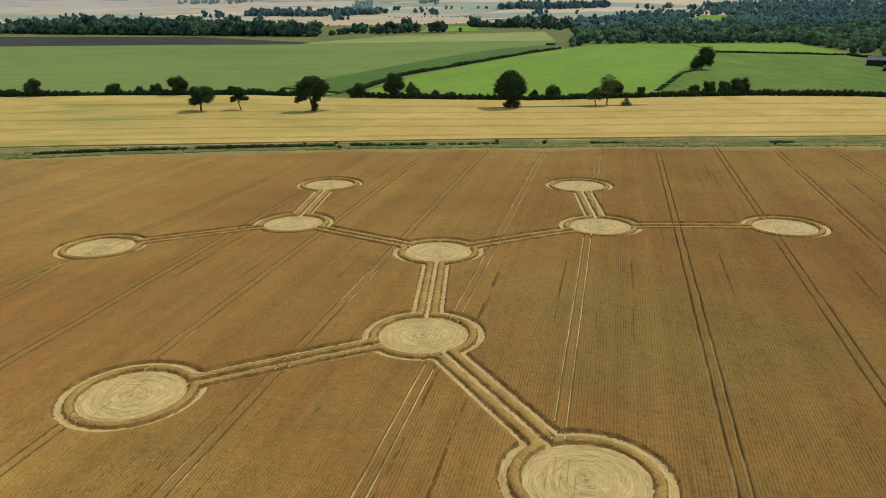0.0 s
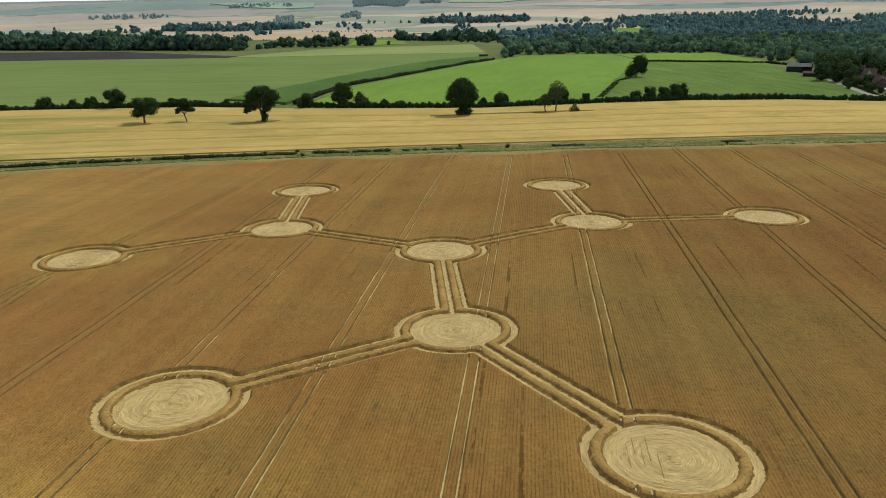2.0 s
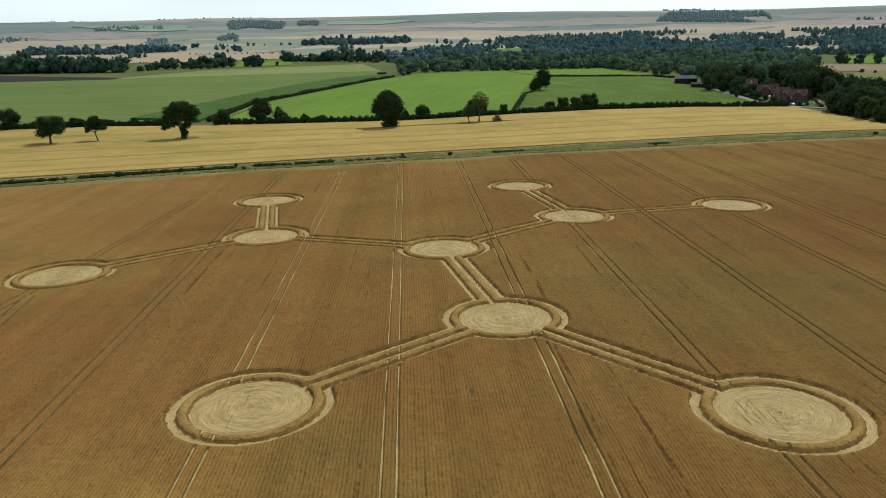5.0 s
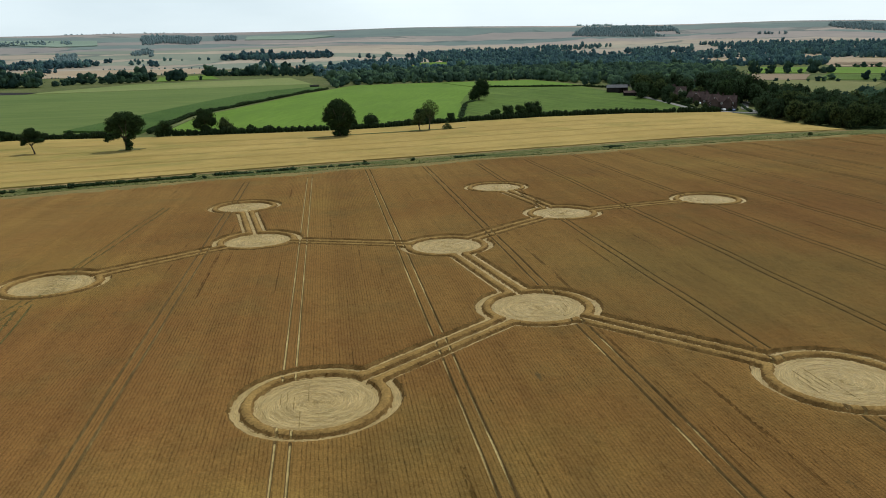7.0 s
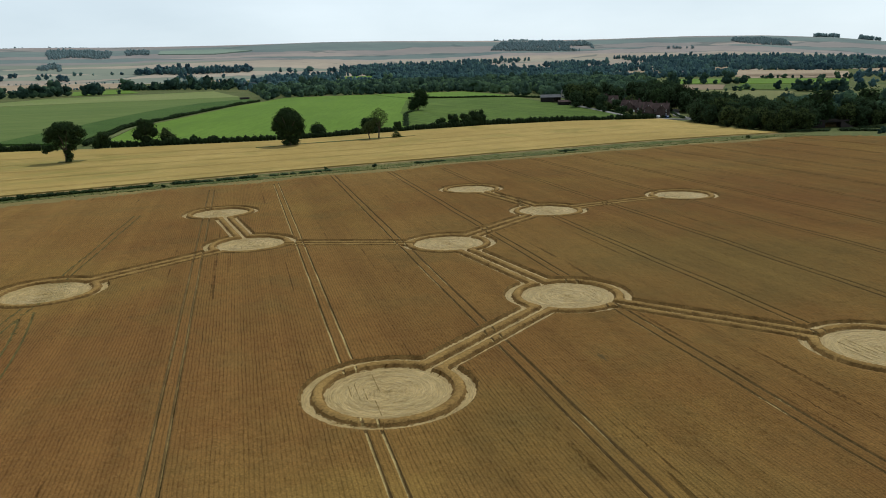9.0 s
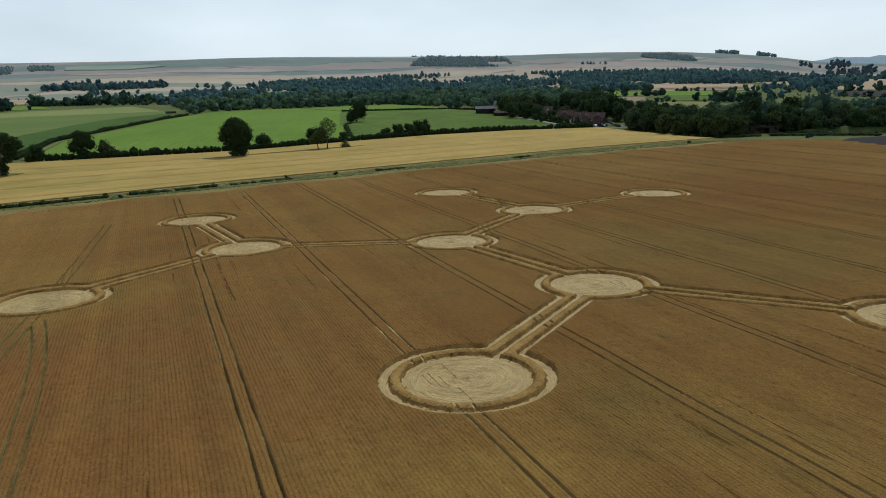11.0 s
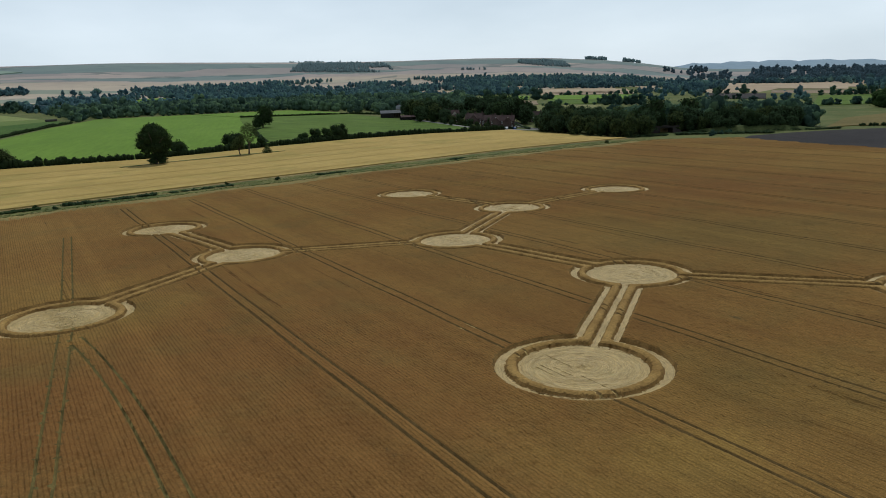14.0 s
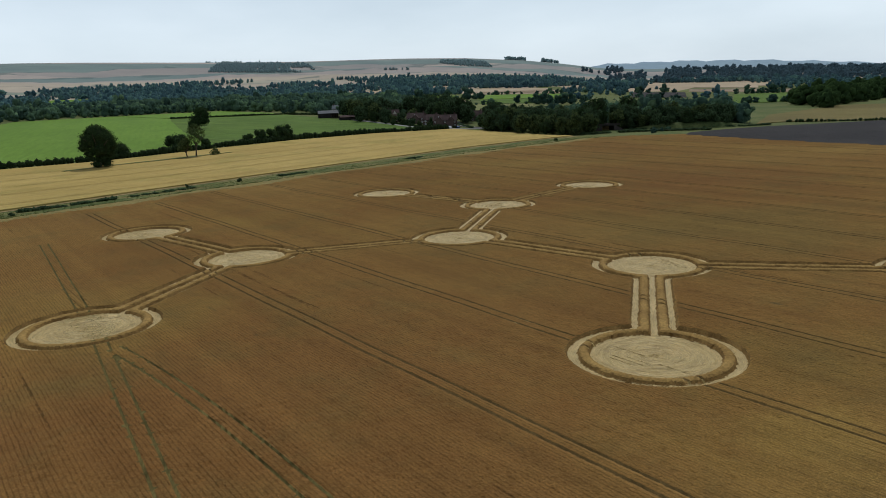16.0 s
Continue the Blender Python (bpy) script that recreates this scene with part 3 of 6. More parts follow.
parcel("far_ploughed_field", [(-660, 908), (-308, 897), (-160, 882), (-150, 915), (-330, 1090), (-760, 1190)], PLOUGH, "bare grey-brown ploughed field", 0.4)
parcel("pasture", [(-146, 916), (-154, 884), (136, 896), (158, 1138), (-56, 1065)], PALE, "pale green pasture", 0.4)
parcel("bright_field", [(-47, 440), (0, 428), (50, 420), (118, 426), (127, 433), (165, 529), (224, 644), (245, 681), (258, 808), (165, 815), (123, 748), (33, 606), (-19, 524)], BRIGHT,
       "smooth bright green young crop field", 0.4)
parcel("bright_strip", [(249, 684), (346, 648), (368, 790), (260, 808)], BRIGHT, "strip of bright green grass behind a hedge", 0.4)
parcel("deep_green_field", [(125, 433), (170, 428), (230, 421), (284, 404), (300, 470), (306, 505), (330, 605), (340, 638), (243, 681), (222, 644), (163, 529)], DEEP,
       "darker green crop field with faint rows", 0.33)
parcel("olive_field", [(400, 500), (455, 440), (600, 530), (562, 622)], OLIVE, "dull green field beyond the village", 0.4)
parcel("paddock", [(352, 470), (392, 452), (412, 480), (385, 500)], PALE, "small pale paddock beside the village", 0.4)
parcel("far_meadow", [(588, 595), (679, 524), (770, 585), (688, 672)], DEEP, "green meadow beyond the village", 0.45)
parcel("far_meadow", [(701, 683), (796, 603), (921, 688), (884, 840)], BRIGHT, "bright green meadow beyond the village", 0.45)
parcel("far_meadow", [(655, 760), (700, 716), (876, 860), (831, 925)], BRIGHT, "bright green meadow beyond the village", 0.45)
parcel("far_meadow", [(701, 346), (783, 292), (1113, 378), (986, 443)], DEEP, "green meadow behind the east wood", 0.45)
parcel("far_meadow", [(-25, 1150), (64, 1190), (70, 1400), (-13, 1350)], BRIGHT, "bright green meadow by a row of trees", 0.5)
parcel("far_meadow", [(470, 1529), (500, 1400), (662, 1720), (592, 1740)], BRIGHT, "green clearing among woods", 0.5)
parcel("brown_field", [(505, 640), (582, 603), (668, 677), (625, 740)], BROWN, "bare brown field beyond the village", 0.45)
parcel("brown_field", [(814, 517), (855, 459), (1021, 530), (1002, 612)], PLOUGH, "dark brown ploughed field in the valley", 0.45)
parcel("brown_field", [(1048, 535), (1133, 361), (1284, 399), (1197, 597)], BROWN, "bare brown field in the valley", 0.45)
parcel("olive_field", [(1027, 631), (1048, 535), (1164, 584), (1148, 693)], OLIVE, "pale dull field in the valley", 0.45)
for far in ([(911, 863), (971, 718), (1340, 973), (1256, 1150)], [(1260, 880), (1274, 846), (1514, 1000), (1480, 1038)], [(974, 1252), (1064, 1194), (1166, 1307), (1097, 1378)], [(857, 1357), (960, 1300), (1042, 1420), (964, 1480)],
            [(1244, 1240), (1282, 1214), (1379, 1301), (1338, 1330)], [(1010, 640), (1060, 560), (1350, 640), (1300, 780)], [(1383, 615), (1440, 530), (1760, 630), (1700, 740)]):
    parcel("tan_field", far, TAN, "ripe tan field in the valley", 0.5, 60)
for far in ([(1277, 723), (1292, 508), (1646, 624), (1725, 941)], [(1568, 602), (1569, 571), (1971, 697), (2004, 746)], [(970, 924), (1012, 769), (1365, 1018), (1278, 1196)]):
    parcel("tan_field", far, TAN, "ripe tan field in the valley", 0.5, 60)
parcel("tan_field", [(-366, 1500), (-91, 1470), (157, 1560), (98, 1780), (-117, 1830), (-404, 1850)], TAN, "wide ripe tan field in the valley", 0.6, 60)
parcel("tan_field", [(179, 1600), (330, 1650), (340, 1790), (204, 1790)], TAN, "ripe tan field in the valley", 0.6, 60)
parcel("tan_field", [(-900, 1500), (-460, 1480), (-480, 1700), (-980, 1720)], TAN, "ripe tan field in the valley", 0.6, 60)
parcel("ploughed_field", [(296, 226), (323, 216), (352, 200), (408, 152), (440, 20), (200, 20), (231, 117), (246, 158), (261, 190), (280, 222)], PLOUGH, "bare dark grey ploughed field", 0.35)
parcel("ripe_field", [(372, 214), (392, 206), (412, 160), (470, 90), (700, 120), (640, 230), (560, 232), (480, 240)], DULLGOLD, "dull golden ripe field beyond the ploughed land", 0.5)


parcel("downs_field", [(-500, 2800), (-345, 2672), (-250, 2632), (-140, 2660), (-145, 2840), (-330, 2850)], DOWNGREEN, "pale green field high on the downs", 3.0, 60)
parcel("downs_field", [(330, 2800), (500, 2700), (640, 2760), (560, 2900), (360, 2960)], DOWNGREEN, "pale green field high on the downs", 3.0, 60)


# ------------------------------------------------------------------ the wheat field and its pattern
ST, CT = math.sin(radians(ROW_TURN)), math.cos(radians(ROW_TURN))
CIRCLES = {"a": (-42.52, 91.38), "b": (-3.41, 109.97), "c": (15.05, 70.59), "d": (-0.90, 153.27), "e": (-36.2, 177.4),
           "f": (-33.1, 220.2), "g": (-75.5, 159.5), "h": (37.7, 171.5), "i": (40.5, 214.7), "j": (80.5, 168.7)}
PATHS = ["ba", "bc", "bd", "de", "dh", "ef", "eg", "hi", "hj"]
R_DISC, R_IN, R_OUT = 7.4, 8.5, 10.0     # flattened disc, then a standing ring, then a flattened ring
LANE, LANE_W = 2.35, 0.62                # three flattened lanes to a path: spacing and half width
GAUGE = 1.55
TRACK_LINES = [-126.4, -106.4, -86.0, -65.7, -45.6, -24.8, -5.1, 15.0, 35.9, 56.2, 76.5, 96.9, 117.3, 137.6, 158.0, 178.3]
TRACKS = [c + o for c in TRACK_LINES for o in (-GAUGE / 2, GAUGE / 2)]
FIELD = [(-330, -60), (-330, 262), (-156, 266), (-119, 272.5), (-79, 276.5), (-37, 278.5), (5, 278), (68, 277), (125, 274), (187, 269), (240, 262), (262, 250), (280, 224),
         (261, 190), (246, 158), (231, 117), (200, 20), (180, -60)]


def old_track(y):
    """Where the slanting wheel track on the far side runs, by y."""
    return np.interp(y, [-60, 60, 108, 133, 152, 170, 260, 300], [-160, -112, -93.2, -84.2, -77.4, -71.5, -42.6, -30])


def pattern(x, y):
    """Signed distance to flattened crop: below zero inside it."""
    d = np.full(x.shape, 1e3)
    gap = np.zeros(x.shape, bool)
    lanes = np.full(x.shape, 1e3)
    for p in PATHS:
        (x0, y0), (x1, y1) = CIRCLES[p[0]], CIRCLES[p[1]]
        length = math.hypot(x1 - x0, y1 - y0)
        ux, uy = (x1 - x0) / length, (y1 - y0) / length
        s, o = (x - x0) * ux + (y - y0) * uy, (x - x0) * uy - (y - y0) * ux
        near = np.minimum(np.hypot(x - x0, y - y0), np.hypot(x - x1, y - y1))
        mid = (s > 0) & (s < length)
        gap |= mid & (np.abs(o) < LANE - 0.3)
        for off, r in ((-LANE, R_IN + 0.5), (0, R_DISC - 0.4), (LANE, R_IN + 0.5)):
            q = np.maximum(np.abs(o - off) - LANE_W, r - near)
            lanes = np.minimum(lanes, np.where(mid, q, 1e3))
    for cx, cy in CIRCLES.values():
        r = np.hypot(x - cx, y - cy)
        d = np.minimum(d, r - R_DISC)
        ring = np.maximum(R_IN - r, r - R_OUT)
        d = np.minimum(d, np.where(gap, np.maximum(ring, 0.25), ring))
    return np.minimum(d, lanes)


def spared(x, y):
    """Where crop was left standing inside the pattern: the rings round the discs and the strips between the lanes."""
    out = np.zeros(x.shape, bool)
    for p in PATHS:
        (x0, y0), (x1, y1) = CIRCLES[p[0]], CIRCLES[p[1]]
        length = math.hypot(x1 - x0, y1 - y0)
        ux, uy = (x1 - x0) / length, (y1 - y0) / length
        s, o = (x - x0) * ux + (y - y0) * uy, (x - x0) * uy - (y - y0) * ux
        out |= (s > R_DISC) & (s < length - R_DISC) & (np.abs(o) < LANE)
    for cx, cy in CIRCLES.values():
        r = np.hypot(x - cx, y - cy)
        out |= (r > R_DISC - 0.1) & (r < R_IN + 0.1)
    return out


def slant_lines(x, y):
    """Offsets from the middle lines of the slanting ruts (the old track, and one that swings over into it), how fast each grows across the rows, and where it runs."""
    u = x * CT - y * ST
    swing = -106.4 - 3.6 * np.clip((y - 92) / 57, 0, 1) ** 2.6
    out = []
    for o in (-0.85, 0.85):
        out.append((u - swing - o, 1.0, (y > 82) & (y < 146)))
        out.append((x - old_track(y) - o, 1.06, (y > 86) & (y < 228)))
    return out


def wheel_tracks(x, y):
    u = x * CT - y * ST
    d = np.full(x.shape, 1e3)
    for c in TRACKS:
        d = np.minimum(d, np.abs(u - c) - 0.15)
    # the last straight tracks on that side are lost
    d = np.where(u < -100, np.maximum(d, 0.3), d)
    return np.where(y > 266 + 4 * np.sin(x / 13), 1.0, d)


def grid_lines(start, stop, fine0, fine1, fine, coarse, marks=()):
    v = list(np.arange(start, fine0, coarse)) + list(np.arange(fine0, fine1, fine)) + list(np.arange(fine1, stop, coarse))
    v = [a for a in v if all(abs(a - c) > 0.22 for c in marks)]
    for c in marks:
        if start < c < stop:
            v += [c - 0.19, c - 0.12, c + 0.12, c + 0.19]
    return np.array(sorted(v))


def snap(px, py, poly):
    """The nearest points on a polygon's border."""
    best, bx, by = np.full(px.shape, 1e9), px.copy(), py.copy()
    for k in range(len(poly)):
        (x0, y0), (x1, y1) = poly[k], poly[(k + 1) % len(poly)]
        t = np.clip(((px - x0) * (x1 - x0) + (py - y0) * (y1 - y0)) / ((x1 - x0) ** 2 + (y1 - y0) ** 2), 0, 1)
        qx, qy = x0 + t * (x1 - x0), y0 + t * (y1 - y0)
        dd = (px - qx) ** 2 + (py - qy) ** 2
        m = dd < best
        best, bx, by = np.where(m, dd, best), np.where(m, qx, bx), np.where(m, qy, by)
    return bx, by


def wheat_field():
    rng = np.random.default_rng(3)
    U = np.array(sorted(set(grid_lines(-430, 53, -122, 53, 0.31, 3.5, TRACKS)) | set(grid_lines(53, 300, 53, 150, 1.3, 3.5, [c for c in TRACKS if c > 53.5]))))
    V = np.array(sorted(set(grid_lines(-130, 232, 56, 232, 0.31, 3.0)) | set(np.arange(232, 340, 1.1))))
    UU, VV = np.meshgrid(U, V)
    fine = (UU > -122) & (UU < 53) & (VV > 56) & (VV < 232)
    track_u = np.min([np.abs(UU - c) for c in TRACKS], axis=0) < 0.4
    slanted = np.min([np.where(r, np.abs(o), 9.0) for o, _, r in slant_lines(UU * CT + VV * ST, VV * CT - UU * ST)], axis=0) < 0.8
    jit = np.where(fine & ~track_u & ~slanted, 0.07, 0.0)
    UU, VV = UU + jit * rng.uniform(-1, 1, UU.shape), VV + np.where(fine, 0.07, 0) * rng.uniform(-1, 1, UU.shape)
    X, Y = (UU * CT + VV * ST).ravel(), (VV * CT - UU * ST).ravel()
    nu = len(U)
    i, j = np.meshgrid(np.arange(nu - 1), np.arange(len(V) - 1))
    a = (j * nu + i).ravel()
    f = np.c_[a, a + 1, a + nu + 1, a + nu]
    ins = inside(X, Y, FIELD)
    f = f[ins[f].any(1)]
    used = np.zeros(len(X), bool)
    used[f.ravel()] = True
    out = used & ~ins
    X[out], Y[out] = snap(X[out], Y[out], FIELD)
    # rows of ears that stand just at an edge are drawn onto it
    pat = pattern(X, Y)
    near = used & ins & (np.abs(pat) < 0.17)
    gx, gy = (pattern(X[near] + 0.02, Y[near]) - pat[near]) / 0.02, (pattern(X[near], Y[near] + 0.02) - pat[near]) / 0.02
    want = pat[near] - 0.012 - rng.normal(0, 0.02, near.sum())
    X[near], Y[near] = X[near] - want * np.clip(gx, -1, 1), Y[near] - want * np.clip(gy, -1, 1)
    pat = np.where(near, 0.01, pat)
    slant = np.zeros(X.shape, bool)
    for off, rate, runs in slant_lines(X, Y):
        cell = 0.155 * rate
        by = used & ins & ~near & ~slant & runs & (np.abs(off) < 3 * cell) & (pat > 0.25)
        mid = by & (np.abs(off) < cell)
        shift = np.where(mid, -off, np.sign(off) * 0.15 - off) / rate
        X, Y = np.where(by, X + shift * CT, X), np.where(by, Y - shift * ST, Y)
        slant |= mid
    trk = wheel_tracks(X, Y)
    trk = np.where((pat > 0) & (pat < 0.4) & ~spared(X, Y), 0.3, trk)
    trk = np.where(slant, -0.1, trk)
    flat = np.minimum(pat, trk) < 0
    swell = 0.05 * np.sin(X / 7 + np.sin(Y / 9)) + 0.04 * np.sin(Y / 5.3 + X / 11)
    # wheel ruts are half closed by leaning stalks; the ears stand at uneven heights
    shut = np.interp(X * CT - Y * ST, [-95, -80, -66, -46, -25, -5, 15, 36, 60, 90], [0.34, 0.34, 0.46, 0.42, 0.42, 0.42, 0.34, 0.42, 0.54, 0.63])
    rut = np.where(pat < 0, 0.03, shut + 0.12 * np.sin(Y / 6.3 + np.sin(X / 3.1)) * np.sin(Y / 2.7 + X / 9) + 0.04 * rng.normal(0, 1, X.shape))
    Z = np.where(flat, rut, 0.75 - 0.07 * np.clip(1 - pat / 0.4, 0, 1) + swell + rng.normal(0, 1, X.shape) * np.where((trk < 0.5) | (pat < 0.7), 0.022, 0.055))
    Z = np.where(slant & (pat > 0), 0.50 + 0.03 * np.sin(Y / 4.1 + X), Z)
    left = spared(X, Y) & ~flat
    Z = np.where(left, Z - 0.02 - 0.10 * np.clip(1 - pat / 0.35, 0, 1), Z)
    Z[out] = 0.0
    # the straight ruts are worn down to straw, the old slanting track is not
    worn = (pat < 0) | (np.min([np.abs(X * CT - Y * ST - c) for c in TRACKS], axis=0) < 0.3)
    # the floors of the middle ruts are paler
    pale_floor = flat & (pat > 0) & (X * CT - Y * ST > -75) & (X * CT - Y * ST < 10)
    # thinner, greener crop on the turning strip along the verge
    north = np.interp(X, [p[0] for p in FIELD[1:11]], [p[1] for p in FIELD[1:11]])
    edge = Y > north - 7.5 + 1.8 * np.sin(X / 9 + np.sin(X / 23)) + rng.normal(0, 1.0, X.shape)
    remap = np.cumsum(used) - 1
    me = mesh_of("wheat_field", np.c_[X, Y, Z][used], remap[f], [CROP, RUT_FLOOR, SHADED_STEMS, SHADED_RUT, STRIP, HEADLAND, WEEDY_RUT, PALE_RUT], np.where(slant[f].any(1), 6, np.where(pale_floor[f].all(1), 7, np.where(flat[f].all(1) & worn[f].all(1), 1, np.where((pat[f] < 0).any(1), 2, np.where(flat[f].any(1), 3, np.where(left[f].all(1), 4, np.where(edge[f].all(1), 5, 0))))))))
    return tagged(new("wheat_field", me), "ripe reddish-brown standing wheat crossed by wheel tracks", "field", kind="structure")


wheat_field()


def flattened_disc(radius, seed):
    """Stalks laid round and round from the middle, as a low swirl with combed ridges."""
    rng = np.random.default_rng(seed)
    nr, na = 40, 133
    r = np.linspace(0.05, radius + 0.12, nr)[:, None] * np.ones(na)[None]
    th = np.linspace(0, 2 * np.pi, na)[None] + 0.5 * r / radius
    lump = np.repeat(rng.normal(0, 1, (nr, na // 7)), 7, axis=1)
    z = 0.17 + 0.035 * lump + 0.02 * rng.normal(0, 1, (nr, na)) + 0.03 * np.sin(r * 5.2 + seed)
    z[:, -1] = z[:, 0]
    z[:2] += 0.12
    v = np.c_[(r * np.cos(th)).ravel(), (r * np.sin(th)).ravel(), z.ravel()]
    uv = np.c_[(th * 6 + 0 * r).ravel(), r.ravel() * 1.5 + seed * 3.1]
    i, j = np.meshgrid(np.arange(na - 1), np.arange(nr - 1))
    a = (j * na + i).ravel()
    f = np.c_[a, a + 1, a + 1 + na, a + na]
    return mesh_of("flattened_disc", v, f, [STRAW], uv=uv)


def laid_stalks(pos, way, seed):
    """Stalks lying along the lay, one thin blade each: positions (n, 2) and the way each lies (n, 2)."""
    r = np.random.default_rng(seed)
    m = len(pos)
    a = np.arctan2(way[:, 1], way[:, 0]) + r.normal(0, 0.10, m)
    long, wide, tilt, roll = r.uniform(0.25, 0.6, m), r.uniform(0.010, 0.022, m), r.normal(0.01, 0.035, m), r.normal(0, 0.35, m)
    t = np.c_[np.cos(a) * np.cos(tilt), np.sin(a) * np.cos(tilt), np.sin(tilt)] * long[:, None]
    b = np.c_[-np.sin(a) * np.cos(roll), np.cos(a) * np.cos(roll), np.sin(roll)] * wide[:, None]
    c = np.c_[pos, 0.21 + r.uniform(0, 0.05, m)]
    v = np.stack([c - t - b, c + t - b * 0.6, c + t + b * 0.6, c - t + b], 1).reshape(-1, 3)
    return mesh_of("laid_straw", v, np.arange(m * 4).reshape(-1, 4), [LAID])


def disc_stalks(radius, count, seed, inner=0.0):
    r = np.random.default_rng(seed)
    rad, th = np.sqrt(r.uniform(inner ** 2, radius ** 2, count)), r.uniform(0, 2 * np.pi, count)
    lean = 0.12 + 0.1 * np.sin(rad * 2 + seed)
    return np.c_[rad * np.cos(th), rad * np.sin(th)], np.c_[-np.sin(th) + lean * np.cos(th), np.cos(th) + lean * np.sin(th)]


def flattened_band(points, half, seed):
    """A lane of laid straw along a line of points."""
    rng = np.random.default_rng(seed)
    p = np.array(points)
    d = np.gradient(p, axis=0)
    d /= np.linalg.norm(d, axis=1)[:, None]
    nrm = np.c_[d[:, 1], -d[:, 0]]
    s = np.r_[0, np.cumsum(np.linalg.norm(np.diff(p, axis=0), axis=1))]
    w = np.linspace(-half, half, 6)
    q = p[:, None] + nrm[:, None] * w[None, :, None]
    z = 0.17 + 0.03 * rng.normal(0, 1, q.shape[:2]) + 0.03 * np.sin(w * 4 + seed)[None]
    v = np.c_[q.reshape(-1, 2), z.ravel()]
    uv = np.c_[np.repeat(s, 6), np.tile(w, len(p)) + seed * 2.3]
    i, j = np.meshgrid(np.arange(5), np.arange(len(p) - 1))
    a = (j * 6 + i).ravel()
    return mesh_of("lane", v, np.c_[a, a + 1, a + 7, a + 6], [STRAW], uv=uv)


for num, (key, (cx, cy)) in enumerate(CIRCLES.items()):
    base = tagged(new("crop_circle"), "circle of pale flattened wheat inside a flattened ring", "crop circle", "circles of the pattern")
    base.location = (cx, cy, 0)
    disc = part("flattened_disc", flattened_disc(R_DISC, num + 1), base, "straw laid in a swirl")
    tagged(part("laid_straw", laid_stalks(*disc_stalks(R_DISC - 0.15, 2200, num + 60), num), disc), kind="stuff")
    # the sprayer's wheels and missed rows left short dark streaks across some circles
    r3 = np.random.default_rng(num + 31)
    for c in TRACKS[::2]:
        for k in (0.0, 0.75, GAUGE, 2.3, 3.2):
            du = c + k - (cx * CT - cy * ST)
            if abs(du) < R_DISC - 1.2 and c > -100:
                half_v = math.sqrt((R_DISC - 0.5) ** 2 - du * du)
                v0 = r3.uniform(-0.95, 0.1) * half_v
                v_ = np.linspace(v0, min(half_v, v0 + r3.uniform(0.5, 1.1) * half_v), 30)
                mark = part("row_mark", flattened_band(np.c_[du * CT + v_ * ST, v_ * CT - du * ST], 0.045, num * 3 + 1), base, "dark gap in the straw along a row")
                mark.data.materials[0] = ROW_GAP
                mark.location.z = 0.045
    # the ring stays open where the paths come in
    doors = []
    for p in PATHS:
        if key in p:
            ox, oy = CIRCLES[p[1] if p[0] == key else p[0]]
            doors.append(math.atan2(oy - cy, ox - cx))
    doors.sort()
    half_door = (LANE - 0.35) / 9.1
    for k, d0 in enumerate(doors):
        d1 = doors[(k + 1) % len(doors)] + (2 * math.pi if k == len(doors) - 1 else 0)
        th = np.linspace(d0 + half_door, d1 - half_door, max(8, int((d1 - d0) * 14)))
        ring = part("flattened_ring", flattened_band(np.c_[9.25 * np.cos(th), 9.25 * np.sin(th)], 0.82, num * 5 + k), base)
        r2 = np.random.default_rng(num * 9 + k)
        tt = r2.uniform(d0 + half_door, d1 - half_door, int((d1 - d0) * 120))
        rr = 9.25 + r2.uniform(-0.68, 0.68, len(tt))
        tagged(part("laid_straw", laid_stalks(np.c_[rr * np.cos(tt), rr * np.sin(tt)], np.c_[-np.sin(tt), np.cos(tt)], num * 9 + k), ring), kind="stuff")
for num, p in enumerate(PATHS):
    (x0, y0), (x1, y1) = CIRCLES[p[0]], CIRCLES[p[1]]
    base = tagged(new("crop_path"), "three pale flattened lanes joining two circles", "crop path", "paths of the pattern")
    base.location = (x0, y0, 0)
    length = math.hypot(x1 - x0, y1 - y0)
    ux, uy = (x1 - x0) / length, (y1 - y0) / length
    for o, r in ((-LANE, 9.0), (0, 7.3), (LANE, 9.0)):
        s = np.linspace(r, length - r, 60)
        lane = part("lane", flattened_band(np.c_[s * ux + o * uy, s * uy - o * ux] + 0.05 * np.sin(s * 0.9 + o)[:, None] * np.array([[uy, -ux]]), LANE_W + 0.08, num * 7 + int(o) + 10), base)
        r2 = np.random.default_rng(num * 7 + int(o) + 10)
        ss = r2.uniform(r, length - r, 260)
        oo = o + r2.uniform(-LANE_W + 0.06, LANE_W - 0.06, 260)
        tagged(part("laid_straw", laid_stalks(np.c_[ss * ux + oo * uy, ss * uy - oo * ux], np.tile((ux, uy), (260, 1)), num * 7 + int(o) + 90), lane), kind="stuff")


